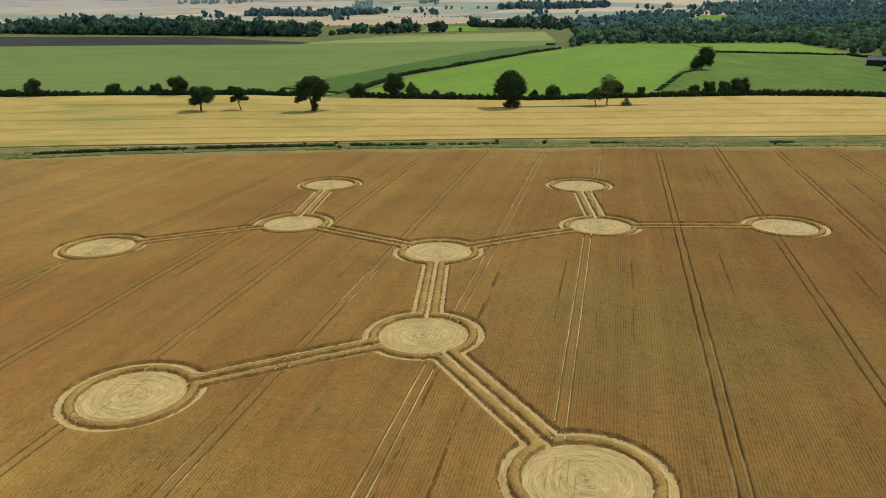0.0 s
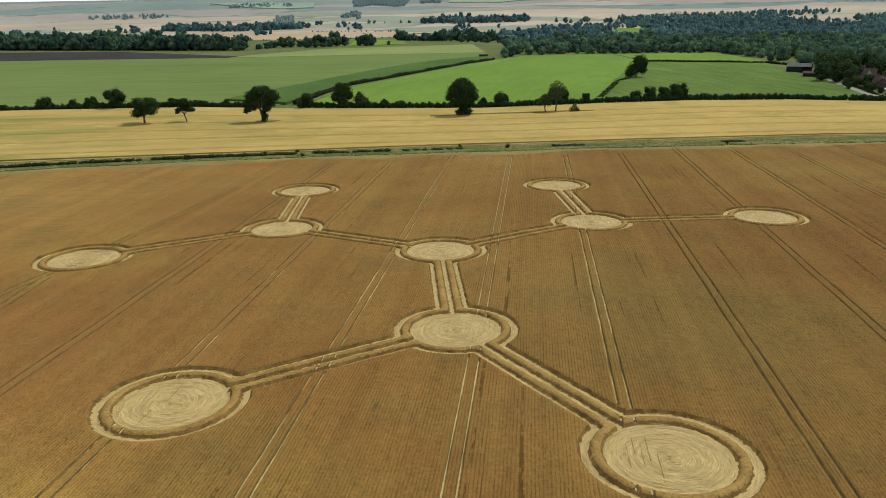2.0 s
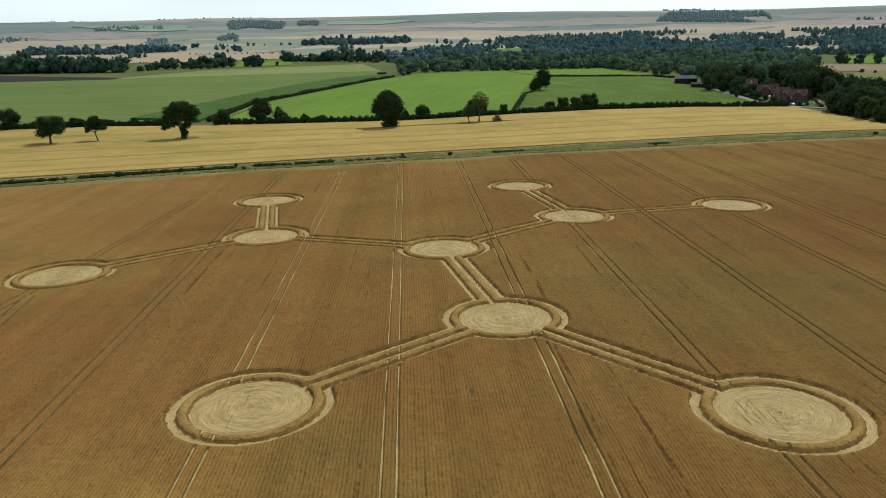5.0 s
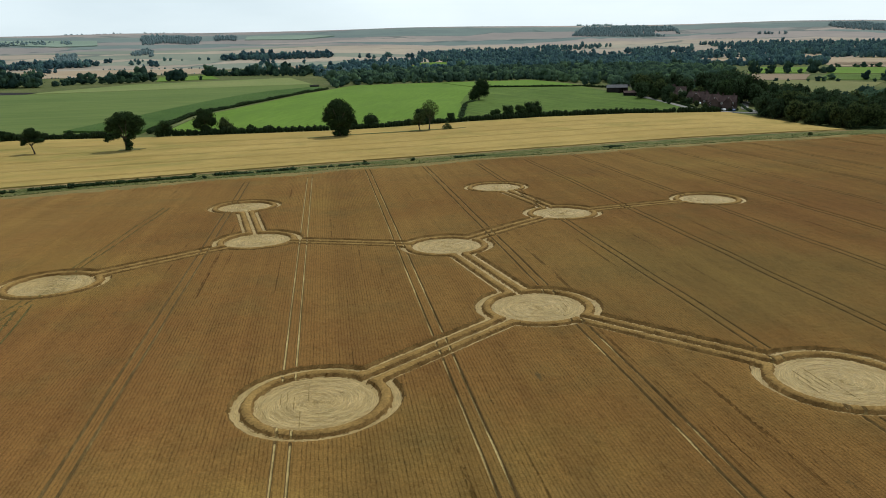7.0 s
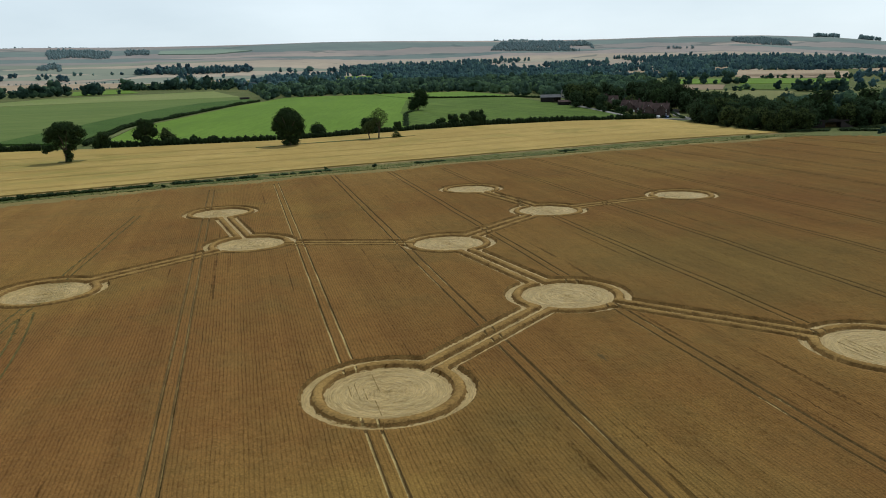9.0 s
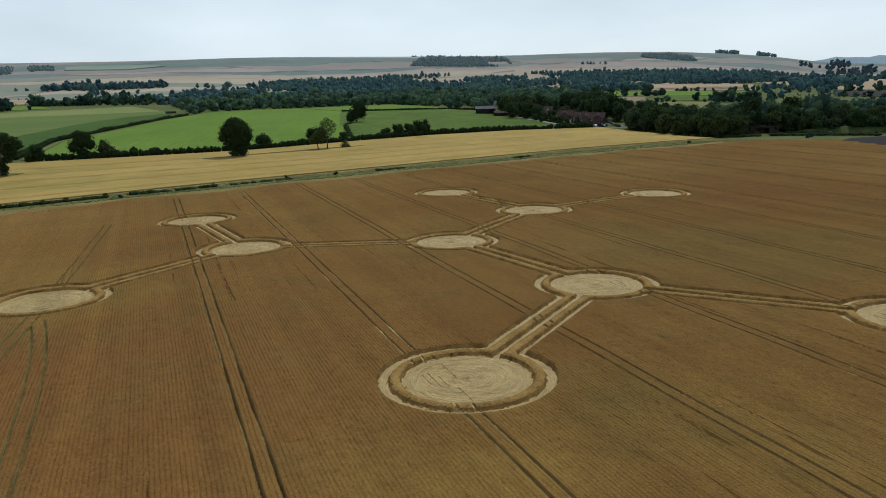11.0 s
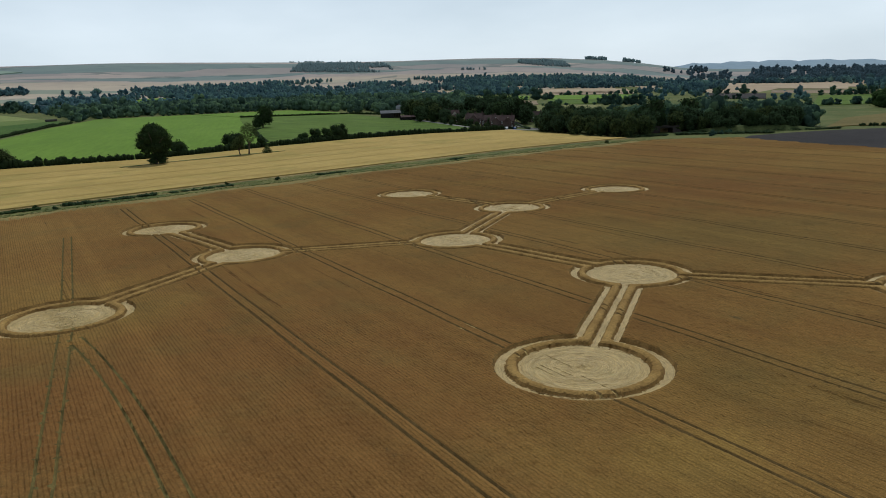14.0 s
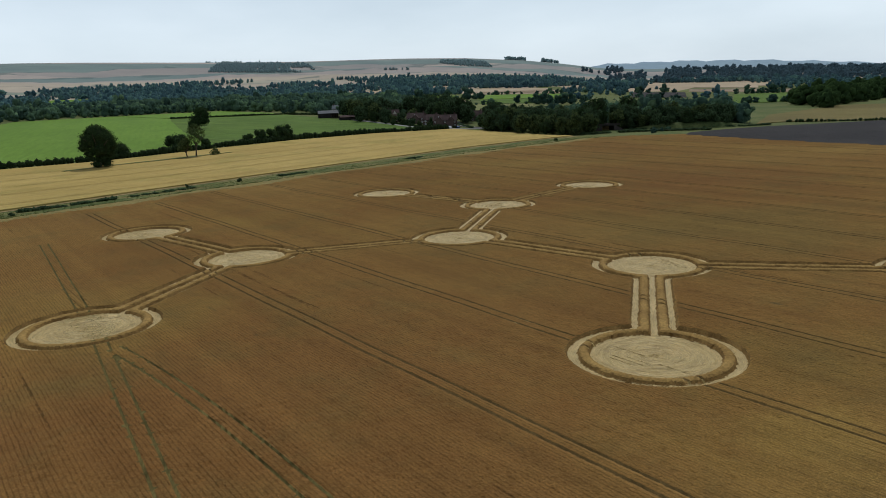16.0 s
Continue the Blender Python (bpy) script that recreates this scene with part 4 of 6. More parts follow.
def blades(name, pts, low, high, mat, seed, lean=0.25, wide=0.09, count=3):
    """Tufts of upright blades, joined in one mesh."""
    rng = np.random.default_rng(seed)
    p = np.repeat(np.asarray(pts, dtype=float), count, axis=0)
    m = len(p)
    p[:, :2] += rng.normal(0, 0.07, (m, 2)) * (wide / 0.09)
    hgt, ang = rng.uniform(low, high, m), rng.uniform(0, 2 * np.pi, m)
    side = np.c_[np.cos(ang), np.sin(ang), np.zeros(m)] * (wide * rng.uniform(0.6, 1.3, m))[:, None]
    tip = np.c_[rng.normal(0, lean, (m, 2)) * hgt[:, None], hgt]
    v = np.stack([p - side, p + side, p + tip + side * 0.5, p + tip - side * 0.5], 1).reshape(-1, 3)
    ob = new(name, mesh_of(name, v, np.arange(m * 4).reshape(-1, 4), [mat]))
    return ob


def edge_stalks():
    rng = np.random.default_rng(11)
    pts = []
    for cx, cy in CIRCLES.values():
        for r in (R_DISC + 0.12, R_IN - 0.12, R_OUT + 0.12):
            th = rng.uniform(0, 2 * np.pi, int(r * 18))
            rr = r + rng.normal(0, 0.09, len(th))
            pts.append(np.c_[cx + rr * np.cos(th), cy + rr * np.sin(th)])
    for p in PATHS:
        (x0, y0), (x1, y1) = CIRCLES[p[0]], CIRCLES[p[1]]
        length = math.hypot(x1 - x0, y1 - y0)
        ux, uy = (x1 - x0) / length, (y1 - y0) / length
        for o in (-LANE, 0, LANE):
            for e in (-LANE_W - 0.1, LANE_W + 0.1):
                s = rng.uniform(7, length - 7, 80)
                q = o + e + rng.normal(0, 0.08, 80)
                pts.append(np.c_[x0 + s * ux + q * uy, y0 + s * uy - q * ux])
    pts = np.concatenate(pts)
    d = pattern(pts[:, 0], pts[:, 1])
    pts = pts[d > -0.08]
    ob = blades("edge_stalks", np.c_[pts, np.full(len(pts), 0.05)], 0.30, 0.54, STALK, 5, 0.3, 0.045, 2)
    tagged(ob, "ragged wheat stalks at the edges of the flattened crop", "wheat stalks", kind="stuff")


edge_stalks()


# ------------------------------------------------------------------ trees and hedges
def ball(seed, rings=6, seg=9):
    """A lumpy closed blob of unit size: verts and quads (with doubled poles)."""
    rng = np.random.default_rng(seed)
    v = []
    # rings lie closer towards the top, so that it stays round
    for a in 0.02 + (math.pi - 0.04) * np.linspace(0, 1, rings) ** 1.25:
        for b in np.linspace(0, 2 * math.pi, seg, endpoint=False):
            k = rng.uniform(0.8, 1.1)
            v.append((k * math.sin(a) * math.cos(b), k * math.sin(a) * math.sin(b), k * math.cos(a)))
    f = [(j * seg + i, j * seg + (i + 1) % seg, (j + 1) * seg + (i + 1) % seg, (j + 1) * seg + i) for j in range(rings - 1) for i in range(seg)]
    return np.array(v), np.array(f)


def crown_arrays(lobes, leaves, size, seed, core=0.78, rings=6, seg=9, stir=0.42):
    """Leaf clumps scattered over lobes (x, y, z, rx, ry, rz), with a dark inner mass in each lobe. Slot 0 leaves, 1 the inner mass."""
    rng = np.random.default_rng(seed)
    lob = np.array(lobes, dtype=float)
    area = lob[:, 3] * lob[:, 5]
    pick = rng.choice(len(lob), leaves, p=area / area.sum())
    d = rng.normal(0, 1, (leaves, 3))
    d[:, 2] += 0.15
    d /= np.linalg.norm(d, axis=1)[:, None]
    bump = 1 + 0.16 * np.sin(d[:, 0] * 5 + pick) * np.sin(d[:, 1] * 6 + pick * 2) + 0.1 * np.sin(d[:, 2] * 9 + pick)
    pos = lob[pick, :3] + d * lob[pick, 3:] * (bump * rng.uniform(0.74, 1.06, leaves))[:, None]
    nrm = d + rng.normal(0, stir, (leaves, 3))
    nrm /= np.linalg.norm(nrm, axis=1)[:, None]
    t = np.cross(nrm, rng.normal(0, 1, (leaves, 3)))
    t /= np.linalg.norm(t, axis=1)[:, None]
    b = np.cross(nrm, t)
    s = (size * rng.uniform(0.55, 1.3, leaves))[:, None]
    k = rng.uniform(0.5, 1.0, (leaves, 1))
    v = np.stack([pos - t * s - b * s * 0.3, pos + t * s * 0.2 - b * s * k, pos + t * s + b * s * 0.25, pos - t * s * 0.25 + b * s * k], 1).reshape(-1, 3)
    f = np.arange(leaves * 4).reshape(-1, 4)
    slots = [np.zeros(leaves, int)]
    verts, faces = [v], [f]
    off = len(v)
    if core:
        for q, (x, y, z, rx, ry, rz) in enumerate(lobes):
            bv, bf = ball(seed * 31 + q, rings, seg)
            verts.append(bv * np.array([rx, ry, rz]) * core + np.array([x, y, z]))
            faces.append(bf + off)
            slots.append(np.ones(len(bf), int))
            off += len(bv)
    return np.concatenate(verts), np.concatenate(faces), np.concatenate(slots)


def limb(bm, p0, p1, r0, r1, seg=7):
    """One tapered length of wood."""
    a, b = Vector(p0), Vector(p1)
    z = (b - a).normalized()
    x = z.orthogonal().normalized()
    y = z.cross(x)
    lo = [bm.verts.new(a + (x * math.cos(t) + y * math.sin(t)) * r0) for t in [2 * math.pi * k / seg for k in range(seg)]]
    hi = [bm.verts.new(b + (x * math.cos(t) + y * math.sin(t)) * r1) for t in [2 * math.pi * k / seg for k in range(seg)]]
    for k in range(seg):
        bm.faces.new((lo[k], lo[(k + 1) % seg], hi[(k + 1) % seg], hi[k]))
    bm.faces.new(lo[::-1])
    bm.faces.new(hi)


def wood_of(h, r, fork, reach, seed, lean=(0, 0)):
    """Trunk and main limbs. fork: height where it divides; reach: how far the limbs go."""
    rng = random.Random(seed)
    bm = bmesh.new()
    top = (lean[0], lean[1], fork)
    limb(bm, (0, 0, -0.4), (lean[0] * 0.3, lean[1] * 0.3, fork * 0.4), r * 1.45, r)
    limb(bm, (lean[0] * 0.3, lean[1] * 0.3, fork * 0.4), top, r, r * 0.8)
    for k in range(6):
        a = 2 * math.pi * k / 6 + rng.uniform(-0.4, 0.4)
        q = (top[0] + math.cos(a) * reach * rng.uniform(0.35, 0.6), top[1] + math.sin(a) * reach * rng.uniform(0.35, 0.6), fork + (h - fork) * rng.uniform(0.3, 0.55))
        limb(bm, top, q, r * 0.5, r * 0.25, 5)
        limb(bm, q, (q[0] + math.cos(a) * reach * 0.35, q[1] + math.sin(a) * reach * 0.35, q[2] + (h - q[2]) * rng.uniform(0.2, 0.5)), r * 0.25, r * 0.08, 4)
    return bm_mesh("trunk", bm, BARK)


def round_lobes(h, w, low, seed, count=9, flat=1.0):
    """Lobes of a broad crown: h tall, w wide, from the height low upwards."""
    rng = random.Random(seed)
    mid, rz = (h + low) / 2, (h - low) / 2
    out = [(0, 0, mid, w * 0.30, w * 0.30, rz * 0.80)]
    for k in range(count):
        a = 2.399 * k + rng.uniform(-0.4, 0.4)
        e = rng.uniform(-0.75, 0.8)
        c = math.sqrt(max(0.05, 1 - e * e))
        s = rng.uniform(0.34, 0.52)
        out.append((math.cos(a) * c * w * 0.5 * (1 - s * 0.75), math.sin(a) * c * w * 0.5 * (1 - s * 0.75), mid + e * rz * (1 - s * 0.6), w * 0.5 * s, w * 0.5 * s, rz * s * flat))
    return out


def tree(name, label, x, y, h, w, low, leaf, seed, leaves=2600, size=0.42, trunk=0.55, lean=(0, 0), lobes=None, core=0.78, category="tree", group=""):
    ob = tagged(new(name), label, category, group)
    ob.location = (x, y, height(x, y))
    part("trunk", wood_of(h, trunk, max(low * 1.15, h * 0.22), w * 0.5, seed, lean), ob)
    v, f, s = crown_arrays(lobes or round_lobes(h, w, low, seed), int(leaves * 2.0), size * 0.72, seed, core)
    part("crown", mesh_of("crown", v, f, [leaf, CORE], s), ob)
    return ob


FT = "trees standing in the barley"
tree("oak_tree", "broad dark green oak on a short trunk in the barley", -120.7, 387.3, 13.6, 14.0, 3.2, LEAF_OAK, 1, 2600, 0.42, 0.5, group=FT)
tree("oak_tree", "small dark oak on a slender leaning trunk in the barley", -100.9, 389.5, 12.0, 9.8, 3.6, LEAF_OAK, 2, 1700, 0.36, 0.30, (-1.0, 0), group=FT,
     lobes=[(-1.2, 0, 9.6, 2.7, 2.6, 2.1), (-0.4, 0, 11.0, 1.6, 1.6, 1.1), (1.4, 0, 9.2, 2.2, 2.2, 1.5), (-3.6, 0, 6.2, 1.7, 1.8, 1.3), (2.6, 0, 6.4, 2.0, 2.0, 1.2), (-1.2, 1, 7.2, 2.8, 2.8, 1.3), (0.6, -1, 6.6, 2.6, 2.2, 1.2), (-4.4, 0, 5.2, 0.9, 1.0, 0.8)])
tree("oak_tree", "tall uneven dark oak with ivy at its trunk", -63.1, 381.5, 17.6, 16.5, 4.2, LEAF_OAK, 3, 3800, 0.42, 0.6, group=FT, core=0.74,
     lobes=[(0, 0, 14.8, 5.0, 4.8, 2.9), (4.8, 0, 13.6, 3.6, 3.4, 2.6), (-4.6, 0, 13.2, 3.4, 3.4, 2.4), (7.2, 0, 12.0, 2.0, 2.0, 1.6), (-6.4, 0, 10.4, 2.0, 2.0, 1.6), (1.0, 0, 11.2, 4.2, 4.0, 2.4), (-2.6, 0, 9.8, 2.8, 2.8, 2.0),
            (4.2, 0, 9.4, 3.0, 3.0, 2.0), (-6.4, 0, 6.8, 2.3, 2.4, 1.5), (-4.0, 0, 7.2, 2.0, 2.0, 1.4), (-7.8, 0, 5.8, 1.4, 1.4, 1.0), (2.4, 0, 6.8, 2.2, 2.2, 1.6), (0.6, 0, 5.2, 1.6, 1.6, 1.4), (1.2, 0, 3.4, 1.9, 1.9, 1.4), (0.8, 0, 1.6, 1.6, 1.6, 1.2), (2.4, 0, 16.4, 2.2, 2.2, 1.3), (-2.4, 0, 16.2, 2.0, 2.0, 1.2)])
tree("oak_tree", "large dense dark oak with leaves almost to the ground", 36.4, 385.0, 19.4, 17.2, 3.4, LEAF_OAK, 4, 4000, 0.45, 0.7, group=FT,
     lobes=[(0, 0, 13.4, 5.4, 5.4, 5.0), (3.8, 0, 12.2, 4.2, 4.2, 4.0), (-4.0, 0, 12.4, 4.0, 4.0, 3.8), (0.5, 2, 16.4, 3.8, 3.8, 3.0), (-2.8, 0, 15.6, 2.8, 2.8, 2.4), (3.4, 0, 15.4, 2.6, 2.6, 2.2), (-6.2, 0, 9.8, 2.6, 2.8, 2.4),
            (6.4, 0, 9.6, 2.4, 2.6, 2.4), (0, -2, 8.6, 4.4, 4.0, 3.6), (-3.8, 0, 7.0, 2.8, 2.8, 2.2), (4.4, 0, 6.6, 2.6, 2.6, 2.2), (0.8, 0, 4.2, 3.0, 2.8, 2.0), (2.8, 0, 2.4, 2.8, 2.4, 1.8), (-1.6, 0, 2.2, 2.4, 2.2, 1.6)])
tree("ash_tree", "low bushy ash leaning out beside a taller one", 80.6, 387.6, 10.4, 8.0, 2.4, LEAF_ASH, 5, 900, 0.36, 0.3, (-0.6, 0), group=FT, core=0.5,
     lobes=[(-1.2, 0, 6.8, 2.6, 2.6, 2.2), (-3.0, 0, 5.2, 2.0, 2.0, 1.6), (0.8, 0, 7.4, 2.2, 2.2, 1.8), (1.6, 0.5, 4.6, 1.6, 1.6, 1.2), (-0.6, 0, 8.8, 1.7, 1.7, 1.3)])
tree("ash_tree", "tall airy ash with a thin see-through crown", 86.2, 389.0, 16.6, 11.5, 4.8, LEAF_ASH, 6, 1150, 0.30, 0.36, (0.5, 0), group=FT, core=0.0,
     lobes=[(0, 0, 11.6, 3.6, 3.4, 3.0), (3.4, 0, 10.2, 2.2, 2.2, 2.0), (-3.0, 0, 9.4, 2.2, 2.2, 1.8), (2.0, 0, 14.0, 2.2, 2.2, 1.6), (-1.8, 0, 13.6, 2.0, 2.0, 1.6), (4.6, 0, 12.4, 1.4, 1.4, 1.1), (0.4, 0, 15.6, 1.6, 1.6, 0.9), (1.2, 0, 7.6, 2.0, 2.0, 1.2)])
tree("bush", "small straggling thorn bush in a strip of rough grass", 95.6, 387.5, 4.8, 5.2, 0.3, LEAF_ASH, 7, 420, 0.30, 0.12, group=FT, category="bush", core=0.4,
     lobes=[(-1.0, 0, 1.6, 1.7, 1.6, 1.3), (1.2, 0, 1.8, 1.5, 1.5, 1.4), (0.2, 0, 3.2, 1.2, 1.2, 1.2), (2.2, 0, 1.0, 1.0, 1.0, 0.8), (0.9, 0, 4.2, 0.6, 0.6, 0.7)])


def hedge(points, tall, thick, seed, label, leaf=None, step=1.7, gaps=0.0, name="hedge"):
    """A hedge along a line: leaf clumps over an uneven ridge, with a dark inner mass."""
    rng = random.Random(seed)
    lobes = []
    for (x0, y0), (x1, y1) in zip(points, points[1:]):
        m = max(1, int(math.hypot(x1 - x0, y1 - y0) / step))
        for k in range(m):
            q = (k + rng.uniform(-0.3, 0.3)) / m
            x, y = x0 + (x1 - x0) * q, y0 + (y1 - y0) * q
            if rng.random() < gaps:
                continue
            hh = tall * (0.78 + 0.35 * noise.noise((x * 0.05, y * 0.05, seed)) + rng.uniform(-0.12, 0.2)) * 0.5
            lobes.append((x, y + rng.uniform(-0.3, 0.3), height(x, y) + hh * 0.92, step * rng.uniform(0.75, 1.2), thick * rng.uniform(0.4, 0.6), hh))
    v, f, s = crown_arrays(lobes, int(len(lobes) * 40), 0.33, seed, 0.85)
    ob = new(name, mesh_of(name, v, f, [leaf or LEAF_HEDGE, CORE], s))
    return tagged(ob, label, "hedge", "field hedges")


HEDGE_MAIN = [(-420, 446), (-254, 450), (-191, 450.5), (-107, 445.5), (-66, 434)], [(-46, 431), (0, 421), (50, 413), (118, 419), (170, 421), (230, 413), (285, 392)]
for k, run in enumerate(HEDGE_MAIN):
    hedge(run, 4.7, 3.4, 20 + k, "dark uneven hawthorn hedge behind the barley")
hedge([(-52, 446), (-26, 524), (28, 607), (119, 748)], 3.2, 2.6, 23, "clipped dark hedge between two green fields", step=2.2)
hedge([(127, 441), (166, 522), (180, 538)], 1.5, 1.4, 24, "low scrubby hedge between green fields", LEAF_WOOD, 2.4, 0.25)
hedge([(246, 681), (340, 641), (352, 600)], 2.6, 2.2, 25, "dark clipped hedge at the top of the field", step=1.3)
hedge([(412, 150), (398, 186), (394, 205)], 2.2, 2.0, 26, "dark hedge at the edge of the ploughed field", step=2.2)
hedge([(408, 152), (428, 60)], 2.2, 2.0, 28, "dark hedge at the edge of the ploughed field", step=2.2)

HB = [(-236, 449, 11, 11), (-191, 452, 8, 9), (-175, 451, 6, 8), (-152, 449, 12.5, 12), (-165, 449, 7, 8), (-250, 450, 5, 7), (-45.4, 430, 8.5, 9.5), (-24.6, 429, 14.5, 14), (-14, 428, 9.5, 8), (-1.6, 427, 5, 4), (62.8, 418, 9, 9),
      (52, 416, 5.5, 5), (112, 420, 6, 6), (150.7, 424, 8.5, 8), (159.2, 424, 8, 8), (167.8, 424, 10.5, 11), (8, 422, 4.5, 4), (-120, 447, 5.5, 8), (-90, 442, 5, 6), (142, 424, 6, 7), (97, 424, 10.5, 12)]
for k, (x, y, h, w) in enumerate(HB):
    tree("hedge_tree", "dark rounded thorn tree growing in the hedge" if k % 3 else "dark spreading tree growing in the hedge", x, y, h, w, 0.8 if k == 7 else -h * 0.12, LEAF_ASH if k in (8, 16) else LEAF_HEDGE if k % 4 else LEAF_OAK, 40 + k, 1100, 0.38, 0.25, group="trees in the hedge",
         lobes=[(0, 0, 9, 5, 4.5, 4.3), (-3.7, 0, 6, 3.3, 3.4, 3.2), (3.6, 0, 6.8, 3.4, 3.2, 3.2), (0, 0, 3.2, 4.2, 3.5, 3), (-1.2, 0, 12, 3.2, 3, 2.0), (2.6, 0, 10.8, 3, 3, 2.2)] if k == 7 else None)
tree("oak_tree", "dark oak standing alone between two green fields", 187, 544, 17.0, 17, 0.3, LEAF_OAK, 70, 1900, 0.55, 0.5,
     lobes=[(-3.4, 0, 4.6, 4.6, 4.4, 4.6), (3.2, 0, 11.0, 5.2, 5.0, 5.2), (0, 0, 7.4, 5.2, 5.0, 5.0), (-5.4, 0, 3.2, 3.2, 3.2, 3.0), (4.6, 0, 6.0, 3.8, 3.8, 3.8), (0.4, 0, 12.6, 3.4, 3.4, 3.0), (6.4, 0, 9.6, 2.4, 2.6, 2.4)])


def proto(seed, h, w, leaves, size, leaf, core=0.8, low=0.05, count=9):
    v, f, s = crown_arrays(round_lobes(h, w, h * low, seed, count) + [(1.0, 0.5, 4.0, w * 0.36, w * 0.36, 4.2)], leaves, size, seed, core, 5, 7)
    return mesh_of("crown", v, f, [leaf, CORE], s), wood_of(h, 0.35, h * 0.25, w * 0.5, seed)


WOOD_PROTO = [proto(100 + k, 19.0, 15.0, 1350, 0.64, (LEAF_WOOD, LEAF_OAK, LEAF_WOOD, LEAF_WOOD, LEAF_ASH)[k]) for k in range(5)]


def wood_tree(x, y, scale, k, group, label="dark leafy tree of a dense wood", name="woodland_tree", squash=1.0):
    crown, trunk = WOOD_PROTO[k % len(WOOD_PROTO)]
    ob = tagged(new(name), label, "tree", group)
    ob.matrix_basis = Matrix.LocRotScale((x, y, height(x, y)), Euler((0, 0, (x * 7.3 + y * 3.1) % 6.28)), (scale * squash, scale * squash, scale))
    part("trunk", trunk, ob)
    part("crown", crown, ob)
    return ob


rng = random.Random(77)
# the wood at the corner of the wheat
WOOD_FRONT = [(286, 362), (280, 342), (276, 322), (272, 304), (270, 288), (283, 283), (296, 284)]
WOOD_EAST = [(322, 284), (326, 268), (330, 252), (342, 240), (352, 226), (364, 216)]
count = 0
for line, depth in ((WOOD_FRONT, 6), (WOOD_EAST, 5)):
    for (x0, y0), (x1, y1) in zip(line, line[1:]):
        m = max(1, int(math.hypot(x1 - x0, y1 - y0) / 8))
        for q in range(m):
            for row in range(depth):
                x = x0 + (x1 - x0) * q / m + row * 9 + rng.uniform(-2.5, 2.5)
                y = y0 + (y1 - y0) * q / m + row * 4 + rng.uniform(-2.5, 2.5)
                if row > 2 and rng.random() < 0.3:
                    continue
                wood_tree(x, y, rng.uniform(0.62, 1.0) * (0.72 if row == 0 else 0.92) * (1.3 if row > 2 and rng.random() < 0.3 else 1.0), rng.choice((0, 1, 2, 3)) if rng.random() < 0.82 else 4, "trees of the corner wood", squash=rng.uniform(0.9, 1.15))
                count += 1


def far_proto(seed, leaves, size, lobes):
    return crown_arrays(round_lobes(15.5, 14.5, 0.3, seed, lobes) + [(0.5, -0.4, 4.0, 6.2, 5.8, 4.6)], leaves, size, seed, 0.92, 4, 6, 0.34)


def forest(name, spots, leaf, label, leaves=70, size=1.15, seed=200, lobes=4, inner=None):
    """Many distant trees in one mesh: spots of (x, y, scale)."""
    protos = [far_proto(seed + k, leaves, size, lobes) for k in range(7)]
    r = np.random.default_rng(seed)
    vs, fs, ss, off = [], [], [], 0
    P = np.array(spots, dtype=float)
    zs = land(P[:, 0], P[:, 1])
    for k, (x, y, s) in enumerate(P):
        v, f, sl = protos[r.integers(7)]
        a, sx = r.uniform(0, 6.28), s * r.uniform(0.85, 1.2)
        m = np.array([[math.cos(a) * sx, -math.sin(a) * sx, 0], [math.sin(a) * sx, math.cos(a) * sx, 0], [0, 0, s * r.uniform(0.75, 1.12)]])
        vs.append(v @ m.T + np.array([x, y, zs[k] - 0.3]))
        fs.append(f + off)
        ss.append(sl)
        off += len(v)
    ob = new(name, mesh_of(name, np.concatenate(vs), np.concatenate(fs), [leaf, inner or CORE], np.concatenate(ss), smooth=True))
    return tagged(ob, label, "woodland", kind="stuff")


def clear_of(pts, polys):
    a = np.array(pts)
    ok = np.ones(len(a), bool)
    # fields stay open, and so does a margin on their near side
    for p in polys:
        for k in (1.0, 1.05, 1.10):
            ok &= ~inside(a[:, 0] * k, a[:, 1] * k, p)
    return [q for q, k in zip(pts, ok) if k]


def scatter(poly, gap, lo, hi, seed, thin=0.0):
    """Spots on a jittered grid inside a polygon."""
    r = np.random.default_rng(seed)
    xs, ys = [p[0] for p in poly], [p[1] for p in poly]
    X, Y = np.meshgrid(np.arange(min(xs), max(xs), gap), np.arange(min(ys), max(ys), gap))
    X, Y = X.ravel() + r.uniform(-0.48, 0.48, X.size) * gap, Y.ravel() + r.uniform(-0.48, 0.48, X.size) * gap
    keep = inside(X, Y, poly) & (r.random(X.size) >= thin)
    # a few trees overtop the rest
    s = r.uniform(lo, hi, keep.sum()) * np.where(r.random(keep.sum()) < 0.10, 1.3, 1.0)
    return list(zip(X[keep], Y[keep], s))


def tree_row(p0, p1, gap, lo, hi, seed, skip=0.2):
    r = random.Random(seed)
    m = int(math.hypot(p1[0] - p0[0], p1[1] - p0[1]) / gap)
    return [(p0[0] + (p1[0] - p0[0]) * (k + r.random()) / m, p0[1] + (p1[1] - p0[1]) * (k + r.random()) / m, r.uniform(lo, hi)) for k in range(m) if r.random() > skip]


